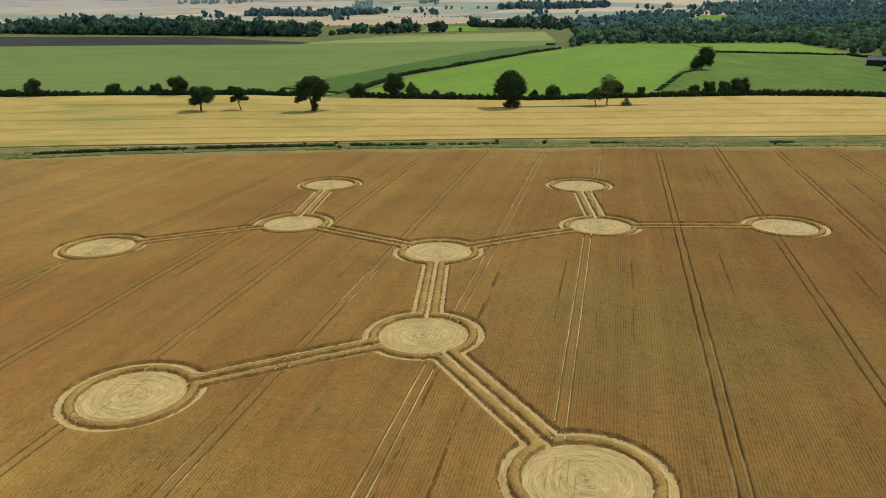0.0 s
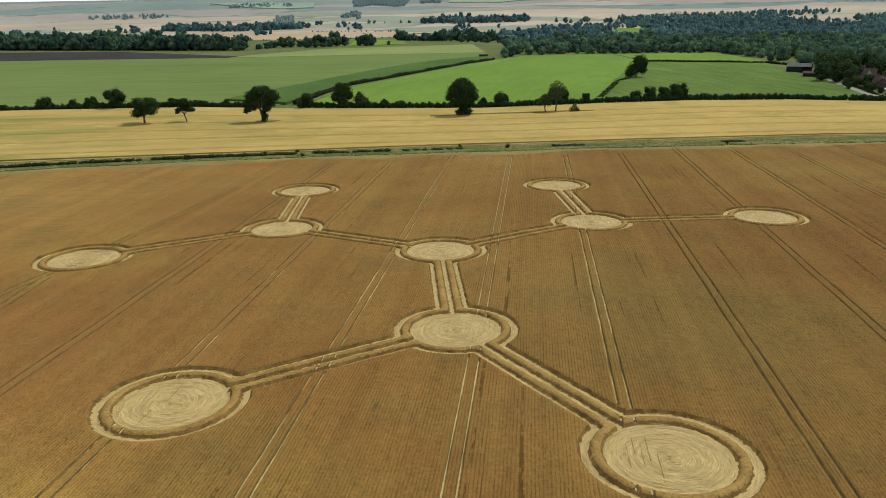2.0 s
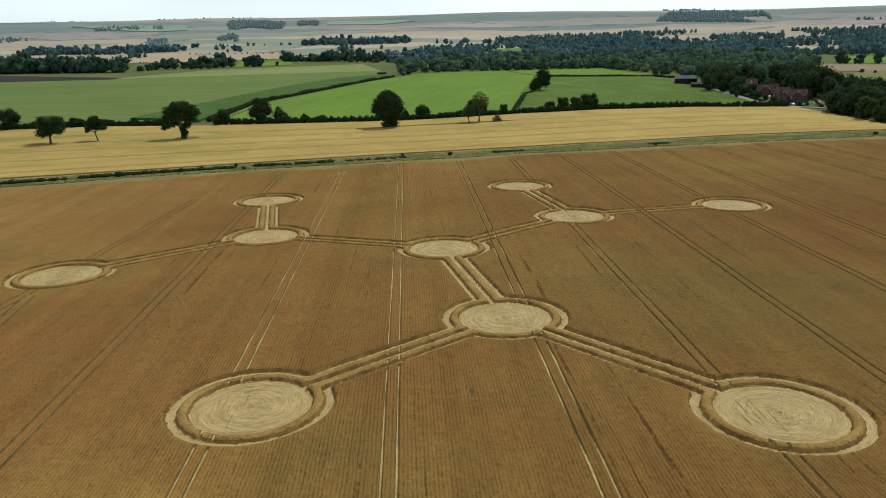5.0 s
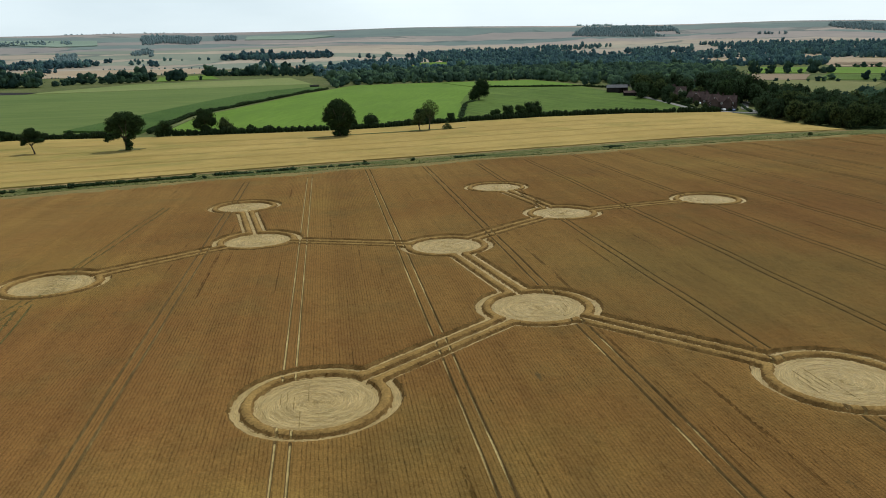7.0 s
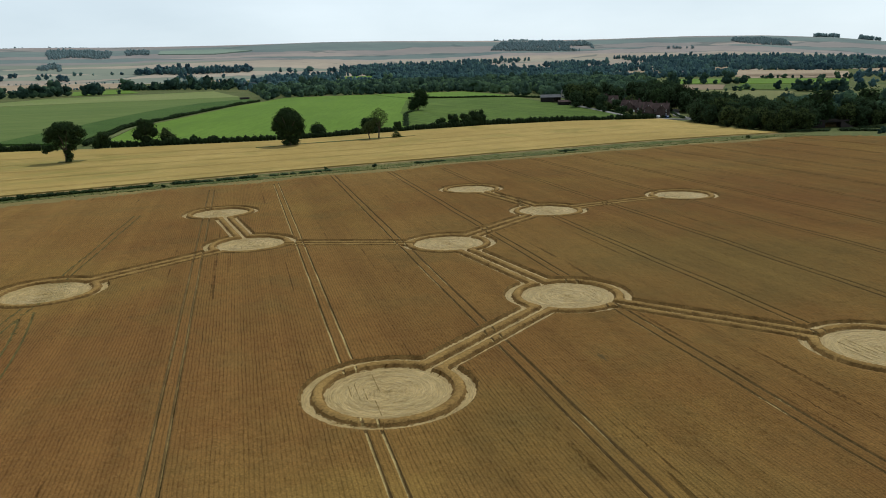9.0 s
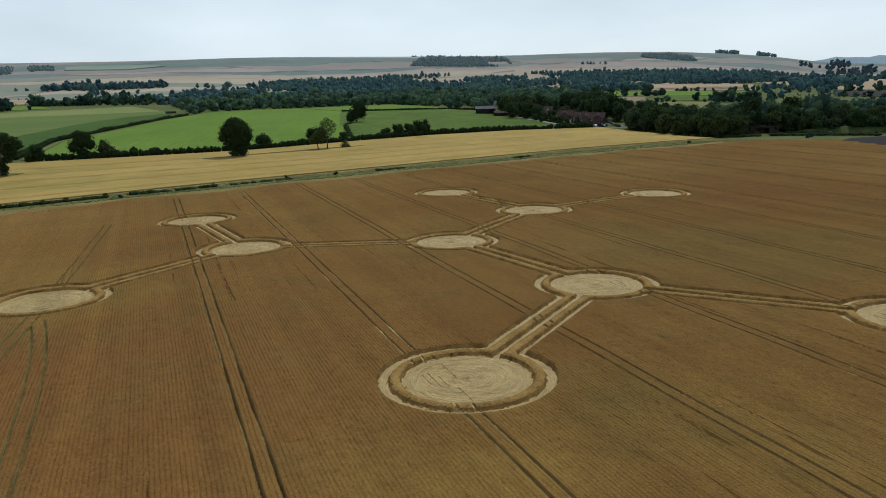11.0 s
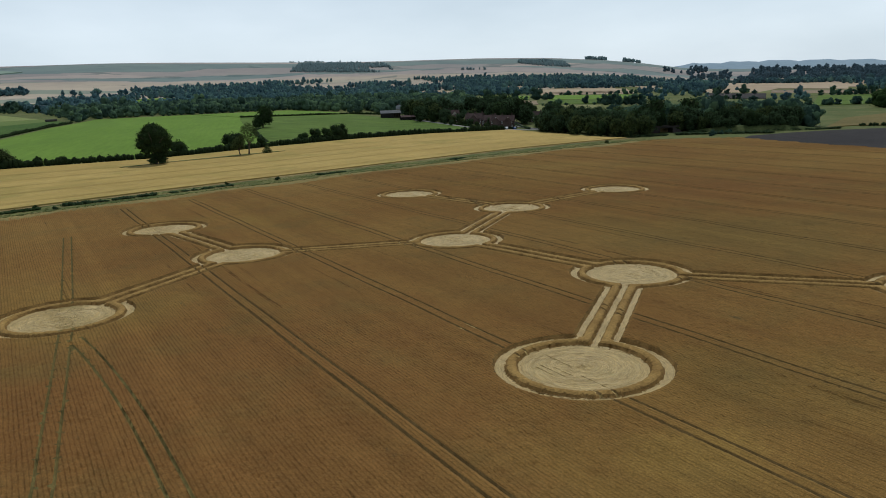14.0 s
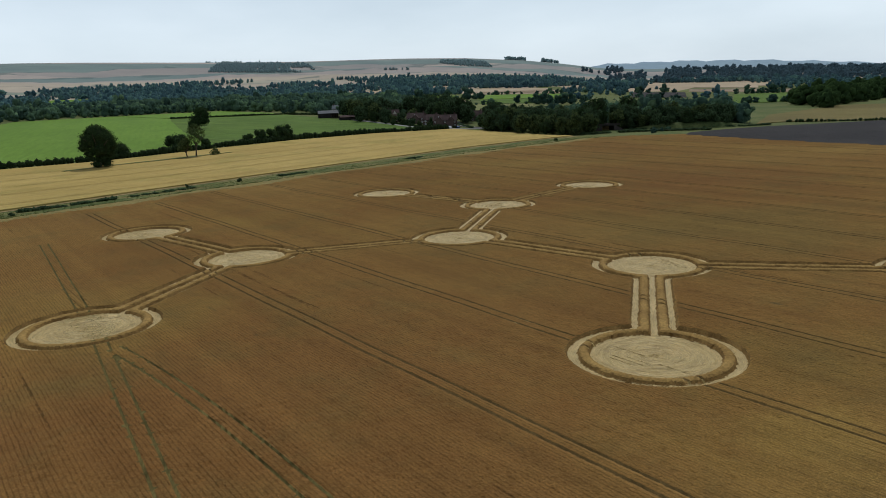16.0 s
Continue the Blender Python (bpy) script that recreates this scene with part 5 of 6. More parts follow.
CLEAR = [[(911, 863), (971, 718), (1340, 973), (1256, 1150)], [(1260, 880), (1274, 846), (1514, 1000), (1260, 1038)], [(974, 1252), (1064, 1194), (1166, 1307), (1097, 1378)], [(857, 1357), (960, 1300), (1042, 1420), (964, 1260)],
         [(1244, 1240), (1282, 1214), (1379, 1301), (1338, 1330)], [(1383, 615), (1440, 530), (1760, 630), (1700, 740)], [(470, 1529), (500, 1400), (662, 1720), (592, 1740)], [(655, 760), (700, 716), (876, 860), (831, 925)],
         [(505, 640), (582, 603), (668, 677), (625, 740)], [(701, 683), (796, 603), (921, 688), (884, 840)],
         [(1277, 723), (1292, 508), (1646, 624), (1725, 941)], [(2393, 1328), (2448, 1135), (2586, 1194), (2522, 1394)], [(970, 924), (1012, 769), (1365, 1018), (1278, 1196)],
         [(814, 517), (855, 459), (1021, 530), (1002, 612)], [(1048, 535), (1133, 361), (1284, 399), (1197, 597)], [(1027, 631), (1048, 535), (1164, 584), (1148, 693)], [(756, 374), (774, 287), (1031, 356), (989, 462)]]
NEAR_WOOD = [(132, 764), (165, 826), (262, 822), (372, 806), (366, 700), (352, 650), (420, 630), (500, 645), (620, 745), (700, 860), (700, 1020), (520, 1120), (300, 1130), (190, 1050)]
FAR_WOOD = [(190, 1050), (300, 1130), (520, 1120), (700, 1020), (860, 1000), (1000, 900), (1290, 1000), (1560, 620), (1800, 500), (1830, 850), (1400, 1350), (850, 1780), (430, 1800), (330, 1560), (240, 1400)]
forest("woodland", clear_of(scatter(NEAR_WOOD, 11.5, 0.46, 0.98, 1, 0.12), CLEAR), LEAF_STAND, "dense dark broadleaved wood beyond the fields", 60, 1.0, 200, 3, LEAF_STAND)
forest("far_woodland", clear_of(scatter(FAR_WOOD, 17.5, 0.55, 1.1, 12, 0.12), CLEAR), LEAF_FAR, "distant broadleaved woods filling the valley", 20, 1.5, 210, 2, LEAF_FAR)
VILLAGE_WOOD = [(366, 640), (352, 600), (350, 545), (372, 520), (400, 505), (430, 560), (470, 640), (420, 690)]
forest("village_trees", scatter(VILLAGE_WOOD, 14, 0.5, 1.05, 2, 0.25), LEAF_STAND, "leafy garden trees round the village", 220, 0.75, 220, 6, LEAF_STAND)
EAST_WOOD = [(335, 330), (330, 290), (375, 215), (420, 240), (470, 260), (470, 300), (420, 360), (370, 372)]
forest("east_wood", scatter(EAST_WOOD, 10, 0.7, 1.2, 3, 0.1), LEAF_STAND, "dark wood beside the ploughed field", 220, 0.75, 240, 6, LEAF_STAND)
FAR_EAST_WOOD = [(570, 222), (640, 232), (760, 225), (1000, 200), (1200, 160), (1200, 320), (900, 290), (700, 290)]
forest("far_east_wood", scatter(FAR_EAST_WOOD, 12, 0.8, 1.25, 4, 0.1), LEAF_HEDGE, "dark wood behind the ripe field", 90, 1.0, 250, 4, LEAF_HEDGE)

FOOT_WOOD = [(700, 2060), (640, 1830), (850, 1790), (1130, 1590), (1400, 1360), (1700, 1000), (1860, 1150), (1900, 1375), (1750, 1560), (1620, 1680), (1500, 1800), (1410, 1890), (1290, 2000), (1140, 2090), (900, 2080)]
forest("foot_woodland", [q for q in scatter(FOOT_WOOD, 16, 0.6, 1.0, 14, 0.06) if noise.noise((q[0] * 0.004, q[1] * 0.004, 5)) > -0.22], LEAF_FAR, "distant woods climbing the foot of the downs", 16, 1.6, 215, 1, LEAF_FAR)
rows = tree_row((526, 608), (600, 546), 9, 0.25, 0.5, 1, 0.4) + tree_row((600, 546), (760, 430), 12, 0.3, 0.75, 2, 0.45) + tree_row((590, 600), (690, 512), 11, 0.3, 0.7, 3, 0.4) + tree_row((690, 690), (800, 598), 16, 0.5, 1.0, 4, 0.4)
rows += tree_row((640, 745), (720, 690), 8, 0.4, 1.1, 5) + tree_row((905, 856), (975, 712), 11, 0.3, 0.7, 6, 0.35) + tree_row((975, 712), (1060, 556), 12, 0.3, 0.7, 7, 0.4) + tree_row((880, 845), (925, 685), 12, 0.3, 0.7, 8, 0.4)
rows += tree_row((700, 350), (786, 290), 8, 0.4, 0.8, 9) + tree_row((800, 520), (850, 455), 9, 0.3, 0.7, 10) + tree_row((975, 596), (1015, 528), 10, 0.5, 1.0, 11) + tree_row((985, 446), (1116, 380), 10, 0.5, 1.1, 12) + tree_row((400, 500), (455, 440), 7, 0.2, 0.4, 13)
rows += tree_row((604, 545), (640, 500), 8, 0.8, 1.3, 14) + tree_row((292, 246), (420, 262), 5, 0.14, 0.3, 15, 0.05)
# left part of the valley
rows += scatter([(-720, 1290), (-500, 1200), (-267, 1100), (-165, 1070), (-160, 1110), (-250, 1170), (-330, 1260), (-560, 1340), (-760, 1420)], 11, 0.85, 1.5, 16, 0.08)
rows += tree_row((-150, 1090), (-128, 1140), 7, 0.5, 0.9, 17, 0.1)
for x, y, k in ((-118, 1146, 1.25), (-106, 1142, 1.35), (-94, 1150, 0.8), (-82, 1120, 1.45), (-70, 1128, 1.5), (-60, 1132, 1.1), (-52, 1150, 1.35), (-40, 1160, 1.6), (-30, 1166, 1.2), (-8, 1158, 1.0), (2, 1156, 1.5), (10, 1162, 1.2), (36, 1170, 0.5)):
    rows.append((x, y, k))
rows += tree_row((58, 1350), (130, 1300), 6, 0.6, 1.3, 20, 0.1) + tree_row((130, 1298), (215, 1262), 7, 0.6, 1.5, 22, 0.1) + tree_row((66, 1362), (220, 1280), 9, 0.5, 1.0, 23, 0.2)
rows += tree_row((150, 1240), (236, 1150), 9, 0.4, 0.9, 24, 0.3)
forest("hedgerow_trees", rows, LEAF_STAND, "hedgerow trees and bushes across the valley", 76, 1.1, 260, 4, LEAF_STAND)
far_rows = scatter([(-470, 1950), (-268, 1900), (-129, 1960), (-120, 2030), (-300, 2010), (-480, 2060)], 13, 0.7, 1.3, 30, 0.1) + scatter([(150, 2050), (288, 2020), (438, 2030), (476, 2110), (188, 2120)], 14, 0.8, 1.4, 31, 0.1) + tree_row((-112, 2075), (-92, 2080), 8, 1.0, 1.6, 38, 0.0) + tree_row((-60, 2090), (150, 2080), 16, 0.4, 0.9, 39, 0.3) + scatter([(-900, 1350), (-640, 1330), (-700, 1260), (-950, 1500)], 16, 0.8, 1.3, 32, 0.2)
far_rows += tree_row((-900, 1730), (-420, 1700), 8, 0.4, 1.0, 33, 0.15) + tree_row((-360, 1490), (-100, 1460), 6, 0.12, 0.3, 34, 0.2) + tree_row((-100, 1460), (150, 1550), 6, 0.12, 0.35, 35, 0.2) + tree_row((160, 1600), (330, 1640), 8, 0.5, 1.1, 36, 0.1) + tree_row((-110, 1850), (110, 1800), 7, 0.12, 0.35, 37, 0.2)
for k, (a0, a1, r0, r1) in enumerate(((55, 84, 1180, 1280), (50, 70, 1430, 1520), (62, 86, 1600, 1720), (46, 84, 1800, 1900), (64, 80, 1000, 1060), (52, 60, 1050, 1090), (70, 86, 1320, 1400))):
    band = [(math.sin(radians(a)) * r, math.cos(radians(a)) * r) for a, r in ((a0, r0), ((a0 + a1) / 2, r0 + 30), (a1, r0 - 20), (a1, r1), ((a0 + a1) / 2, r1 + 30), (a0, r1 - 20))]
    far_rows += [q for q in scatter(band, 17, 0.6, 1.1, 500 + k, 0.3) if noise.noise((q[0] * 0.006, q[1] * 0.006, k)) > -0.02]
for k in range(26):
    r_ = random.Random(400 + k)
    az, rr = r_.uniform(44, 84), r_.uniform(900, 1950)
    p = (math.sin(radians(az)) * rr, math.cos(radians(az)) * rr)
    a = radians(-35) + r_.choice((0, math.pi / 2))
    far_rows += tree_row(p, (p[0] + 260 * math.cos(a), p[1] + 260 * math.sin(a)), 11, 0.4, 1.2, 430 + k, 0.25)
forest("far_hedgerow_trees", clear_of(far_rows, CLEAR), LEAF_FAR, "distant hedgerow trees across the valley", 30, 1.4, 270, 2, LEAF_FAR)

# the downs: fields, woods and clumps far off
def polar(az, r):
    return (math.sin(radians(az)) * r, math.cos(radians(az)) * r)


hill_spots = []
for a0, a1, r0, r1, gap in ((-9, -4.5, 2700, 2800, 14), (0.3, 3.7, 3740, 3800, 12), (-5, -0.5, 3750, 3800, 13), (-12, -9, 3740, 3790, 13), (-18, -13, 2450, 2540, 15), (31, 33.5, 3700, 3780, 14), (43, 45, 2600, 2640, 15), (52.9, 54.4, 3700, 3830, 11), (55.5, 56.8, 3640, 3740, 12)):
    r_ = random.Random(int(a0 * 10 + r0))
    for _ in range(int(radians(a1 - a0) * (r0 + r1) / 2 * (r1 - r0) / gap / gap)):
        az, rr = r_.uniform(a0, a1), r_.uniform(r0, r1)
        if noise.noise((az * 1.3, rr * 0.01, 4)) > -0.18:
            hill_spots.append((*polar(az, rr), r_.uniform(1.1, 1.4) if a0 in (52.9, 55.5) else r_.uniform(0.45, 0.85)))
for k, poly in enumerate(([(-14, 2683), (159, 2656), (204, 3000), (120, 3110), (-1, 3080)], [(227, 2816), (297, 2776), (327, 2989), (251, 3038)], [(-49, 2249), (7, 2227), (15, 2411), (-46, 2431)],
                          [(1359, 2322), (1608, 2055), (1760, 2290), (1690, 2520), (1560, 2560)], [(1970, 1830), (2030, 1740), (2102, 1690), (2270, 1842), (2290, 1880), (2153, 1970)], [(-218, 2045), (-171, 2021), (-184, 2331), (-238, 2355)])):
    mx, my = sum(p[0] for p in poly) / len(poly), sum(p[1] for p in poly) / len(poly)
    wide = max(math.hypot(p[0] - mx, p[1] - my) for p in poly)
    hill_spots += [q for q in scatter(poly, 11, 0.55, 0.76, 700 + k, 0.03) if noise.noise((q[0] * 0.014, q[1] * 0.008, k * 3.0)) > 0.9 * math.hypot(q[0] - mx, q[1] - my) / wide - 0.72]
forest("hill_woods", hill_spots, LEAF_HILL, "hazy grey-green woods and clumps on the distant downs", 5, 2.0, 280, 1, LEAF_HILL)
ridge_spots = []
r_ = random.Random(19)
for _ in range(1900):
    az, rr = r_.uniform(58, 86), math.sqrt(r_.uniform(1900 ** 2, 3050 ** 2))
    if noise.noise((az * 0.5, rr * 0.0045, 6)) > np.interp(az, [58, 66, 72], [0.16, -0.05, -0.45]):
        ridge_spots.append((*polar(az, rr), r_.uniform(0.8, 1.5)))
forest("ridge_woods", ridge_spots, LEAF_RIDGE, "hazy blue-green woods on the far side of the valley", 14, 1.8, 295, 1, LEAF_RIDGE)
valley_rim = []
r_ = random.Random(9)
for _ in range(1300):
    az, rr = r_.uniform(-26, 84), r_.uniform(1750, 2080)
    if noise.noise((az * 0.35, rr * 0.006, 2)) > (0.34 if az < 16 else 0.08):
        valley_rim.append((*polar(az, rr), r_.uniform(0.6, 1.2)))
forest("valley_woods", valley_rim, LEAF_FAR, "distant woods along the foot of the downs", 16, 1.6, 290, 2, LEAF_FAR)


def blue_ridge(name, az0, az1, r, tops, label):
    """A long low hill on the skyline, far beyond the valley."""
    az = np.linspace(az0, az1, 60)
    top = np.interp(az, np.linspace(az0, az1, len(tops)), tops) + 3 * np.sin(az * 2.3) + 2 * np.sin(az * 5.1)
    rows_ = []
    for k, (dr, f) in enumerate(((-700, -0.1), (-350, 0.55), (-120, 0.92), (0, 1.0), (150, 0.8))):
        rows_.append(np.c_[np.sin(np.radians(az)) * (r + dr), np.cos(np.radians(az)) * (r + dr), top * f])
    v = np.concatenate(rows_)
    i, j = np.meshgrid(np.arange(59), np.arange(4))
    a = (j * 60 + i).ravel()
    return tagged(new(name, mesh_of(name, v, np.c_[a, a + 1, a + 61, a + 60], [BLUEHILL], smooth=True)), label, "hill", kind="structure")


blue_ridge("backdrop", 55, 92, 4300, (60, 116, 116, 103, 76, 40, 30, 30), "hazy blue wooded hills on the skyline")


# ------------------------------------------------------------------ verge, tracks and marks in the fields
NORTH = [(-330, 262.5), (-156, 266.5), (-119, 273), (-79, 277), (-37, 279), (5, 278.5), (68, 277.5), (125, 274.5), (187, 269.5), (240, 262.5), (262, 251)]
SOUTH = [(264, 280), (236, 287.4), (180, 296.4), (95, 299.4), (5, 300.4), (-84, 297.4), (-172, 294.4), (-420, 295.4)]
parcel("verge", NORTH + SOUTH, VERGE, "rough grass verge between wheat and barley", 0.25, 12, 0.8)
parcel("dirt_track", [(x, y - 0.3) for x, y in SOUTH[::-1]] + [(x, y - 2.6) for x, y in SOUTH], SOIL, "narrow worn dirt track along the barley", 0.32, 12, 0.5)


def along(line, n, seed, spread, lo, hi):
    r = np.random.default_rng(seed)
    p = np.array(line, dtype=float)
    d = np.r_[0, np.cumsum(np.hypot(*np.diff(p, axis=0).T))]
    s = r.uniform(0, d[-1], n)
    x, y = np.interp(s, d, p[:, 0]), np.interp(s, d, p[:, 1]) + r.uniform(lo, hi, n) + r.normal(0, spread, n)
    return np.c_[x, y, land(x, y) + 0.2]


NORTH_LINE = [(-260, 264.5)] + NORTH[1:]
tagged(blades("verge_weeds", along(NORTH_LINE, 5000, 1, 0.8, 1, 16), 0.08, 0.26, WEED, 3, 0.9, 0.09, 5), "tangled weeds and long grass on the verge", "weeds", kind="stuff")
tagged(blades("pale_grass", along(NORTH_LINE, 3200, 2, 0.5, 0.2, 2.2), 0.2, 0.5, WEED, 4, 0.5, 0.12, 4), "pale green grass at the edge of the wheat", "grass", kind="stuff")
MID = [(x, y + 10) for x, y in NORTH_LINE]
for k, (a, b) in enumerate(((-150, -96), (-92, -40), (-34, -4), (2, 24), (60, 72), (128, 136))):
    xs = np.linspace(a, b, 8)
    ys = np.interp(xs, [p[0] for p in MID], [p[1] for p in MID]) + 1.5
    hedge(list(zip(xs, ys)), 1.5 if k < 3 else 0.9, 3.4, 300 + k, "low dark bramble thicket on the verge", LEAF_HEDGE if k < 2 else LEAF_WOOD, 1.6, 0.0, "bramble_thicket")
rb = random.Random(8)
for k in range(8):
    x = rb.uniform(-120, 230)
    y = float(np.interp(x, [p[0] for p in MID], [p[1] for p in MID])) + rb.uniform(-4, 7)
    hh = rb.uniform(1.0, 2.2)
    tree("verge_bush", "small scrubby bush on the verge", x, y, hh, hh * 1.2, 0.05, LEAF_WOOD if k % 2 else LEAF_ASH, 320 + k, 120, 0.22, 0.06, category="bush", group="bushes on the verge")

# wheel tracks run along the barley
for k, q in enumerate((0.10, 0.27, 0.44, 0.61, 0.78)):
    for o in (-0.9, 0.9):
        xs = np.linspace(-400, 258 - 20 * q, 40)
        lo = np.interp(xs, [p[0] for p in SOUTH[::-1]], [p[1] for p in SOUTH[::-1]])
        hi = np.interp(xs, [-420, -191, -107, -56, 0, 50, 118, 170, 230, 286], [440, 447, 442, 428, 417, 409, 415, 417, 409, 388])
        ys = lo + (hi - lo) * q * (0.8 if k == 0 else 1) + o
        w = 0.17
        v = np.concatenate([np.c_[xs, ys - w, land(xs, ys - w) + 0.76], np.c_[xs, ys + w, land(xs, ys + w) + 0.76]])
        i = np.arange(39)
        ob = new("barley_track", mesh_of("barley_track", v, np.c_[i, i + 1, i + 41, i + 40], [GOLD_LINE]))
        tagged(ob, "faint trodden wheel track through the barley", "track", kind="structure")
parcel("grass_strip", [(20, 383), (45, 386.2), (80, 386), (106, 388.5), (108, 390), (80, 390.5), (45, 388.6), (20, 386)], VERGE, "strip of rough grass under the field trees", 0.85, 10, 0.6)
parcel("grass_patch", [(-67, 379), (-58, 380), (-55, 383.5), (-60, 386), (-66, 385)], VERGE, "patch of grass round the oak's foot", 0.85, 10, 0.5)
parcel("field_track", [(-50, 443), (-48, 440), (-20, 523.5), (32, 606), (122, 748), (120.4, 749), (30, 607), (-22.5, 525)], CHALK, "pale chalk track beside the field hedge", 0.5, 30, 0.4)
weed_rng = np.random.default_rng(2)
weed_y = weed_rng.uniform(95, 200, 420)
weed_x = old_track(weed_y) + weed_rng.choice((-0.85, 0.85), 420) + weed_rng.normal(0, 0.12, 420)
weed_in = pattern(weed_x, weed_y) > 0
tagged(blades("track_weeds", np.c_[weed_x, weed_y, np.full(420, 0.2)][weed_in], 0.22, 0.36, TRACK_WEED, 6, 0.25, 0.03, 2), "green weeds growing in an old wheel track", "weeds", kind="stuff")
# the same weeds come up through the laid straw where the old track crosses a circle
disc_y = weed_rng.uniform(152.3, 166.7, 420)
disc_x = old_track(disc_y) + weed_rng.normal(0.6, 1.6, 420)
disc_in = np.hypot(disc_x + 75.5, disc_y - 159.5) < 7.2
tagged(blades("circle_weeds", np.c_[disc_x, disc_y, np.full(420, 0.2)][disc_in], 0.03, 0.07, WEED, 7, 4.0, 0.035, 2), "low green weeds among the flattened straw", "weeds", kind="stuff")


# ------------------------------------------------------------------ village
def gable_house(label, x, y, turn, length, width, wall, rise, wall_mat, roof_mat, front_gables=0, chimneys=2, name="house"):
    """A two-storey house with a pitched roof; its ridge runs along its own x, its front looks along -y."""
    ob = tagged(new(name), label, "house", "village houses")
    ob.matrix_basis = pose(x, y, height(x, y) - 0.2, 0, 0, turn)
    hx, hy = length / 2, width / 2
    bm = bmesh.new()
    box(bm, -hx, -hy, 0, hx, hy, wall)
    for sx in (-hx, hx):
        a, b, c = bm.verts.new((sx, -hy, wall)), bm.verts.new((sx, hy, wall)), bm.verts.new((sx, 0, wall + rise))
        i = bm.verts.new((sx * 0.97, -hy, wall)), bm.verts.new((sx * 0.97, hy, wall)), bm.verts.new((sx * 0.97, 0, wall + rise))
        bm.faces.new((a, b, c))
        bm.faces.new(i)
    part("wall", bm_mesh("wall", bm, wall_mat), ob)
    bm = bmesh.new()

    def slope(x0, x1, y0, z0, y1, z1, t=0.18):
        v = [bm.verts.new(p) for p in ((x0, y0, z0), (x1, y0, z0), (x1, y1, z1), (x0, y1, z1), (x0, y0, z0 + t), (x1, y0, z0 + t), (x1, y1, z1 + t), (x0, y1, z1 + t))]
        for f in ((3, 2, 1, 0), (4, 5, 6, 7), (0, 1, 5, 4), (1, 2, 6, 5), (2, 3, 7, 6), (3, 0, 4, 7)):
            bm.faces.new([v[k] for k in f])
    over = 0.45
    drop = rise * over / hy
    slope(-hx - 0.3, hx + 0.3, -hy - over, wall - drop, 0.0, wall + rise)
    slope(-hx - 0.3, hx + 0.3, hy + over, wall - drop, 0.0, wall + rise)
    part("roof", bm_mesh("roof", bm, roof_mat), ob)
    for g in range(front_gables):
        gx = -hx + length * (g + 0.5) / front_gables
        gw = min(2.4, length / front_gables * 0.32)
        bm = bmesh.new()
        box(bm, gx - gw, -hy - 1.2, 0, gx + gw, -hy + 0.4, wall)
        t = [bm.verts.new(p) for p in ((gx - gw, -hy - 1.2, wall), (gx + gw, -hy - 1.2, wall), (gx, -hy - 1.2, wall + gw * 1.1), (gx - gw, 0, wall), (gx + gw, 0, wall), (gx, 0, wall + gw * 1.1))]
        for f in ((0, 1, 2), (5, 4, 3), (0, 3, 4, 1)):
            bm.faces.new([t[k] for k in f])
        part("front_gable", bm_mesh("front_gable", bm, wall_mat), ob)
        bm = bmesh.new()
        for sgn in (-1, 1):
            v = [bm.verts.new(p) for p in ((gx + sgn * (gw + 0.3), -hy - 1.5, wall - 0.2), (gx, -hy - 1.5, wall + gw * 1.1 + 0.12), (gx, 0.2, wall + gw * 1.1 + 0.12), (gx + sgn * (gw + 0.3), 0.2, wall - 0.2))]
            u = [bm.verts.new((q.co.x, q.co.y, q.co.z + 0.15)) for q in v]
            bm.faces.new(v)
            bm.faces.new(u[::-1])
            for k in range(4):
                bm.faces.new((v[k], v[(k + 1) % 4], u[(k + 1) % 4], u[k]))
        part("gable_roof", bm_mesh("gable_roof", bm, roof_mat), ob)
        part("barge_board", boxes("barge_board", WHITE, (gx - 0.12, -hy - 1.62, wall + gw * 0.8, gx + 0.12, -hy - 1.5, wall + gw * 1.15)), ob, "white bargeboard peak")
    for c in range(chimneys):
        cx = -hx * 0.8 + (length * 0.8) * c / max(1, chimneys - 1)
        st = part("chimney", boxes("chimney", BRICK, (cx - 0.45, -0.4, wall + rise * 0.6, cx + 0.45, 0.4, wall + rise + 1.3), (cx - 0.52, -0.47, wall + rise + 1.1, cx + 0.52, 0.47, wall + rise + 1.22)), ob)
        part("chimney_pot", boxes("chimney_pot", TILE, (cx - 0.12, -0.12, wall + rise + 1.3, cx + 0.12, 0.12, wall + rise + 1.7)), st)
    n = max(2, int(length / 3.2))
    for sgn in (-1, 1):
        for k in range(n):
            wx = -hx + length * (k + 0.5) / n
            for wz in ((1.0, 2.3), (wall - 1.7, wall - 0.5)):
                yy = sgn * hy
                if sgn < 0 and wz[0] < 1.1 and k == n // 2:
                    part("door", boxes("door", BLACKWOOD, (wx - 0.5, yy - 0.04, 0.1, wx + 0.5, yy + 0.05, 2.15)), ob, "dark painted door")
                    continue
                wf = part("window", boxes("window", WHITE, (wx - 0.62, yy - 0.05, wz[0], wx + 0.62, yy + 0.05, wz[1])), ob, "white-framed window")
                part("pane", boxes("pane", DARKGLASS, (wx - 0.5, yy - 0.065, wz[0] + 0.12, wx - 0.04, yy + 0.065, wz[1] - 0.12), (wx + 0.04, yy - 0.065, wz[0] + 0.12, wx + 0.5, yy + 0.065, wz[1] - 0.12)), wf)
    return ob


gable_house("long brick house with twin front gables and a clay tile roof", 300, 408, -52, 17, 8, 5.4, 3.6, BRICK, TILE, 2, 3)
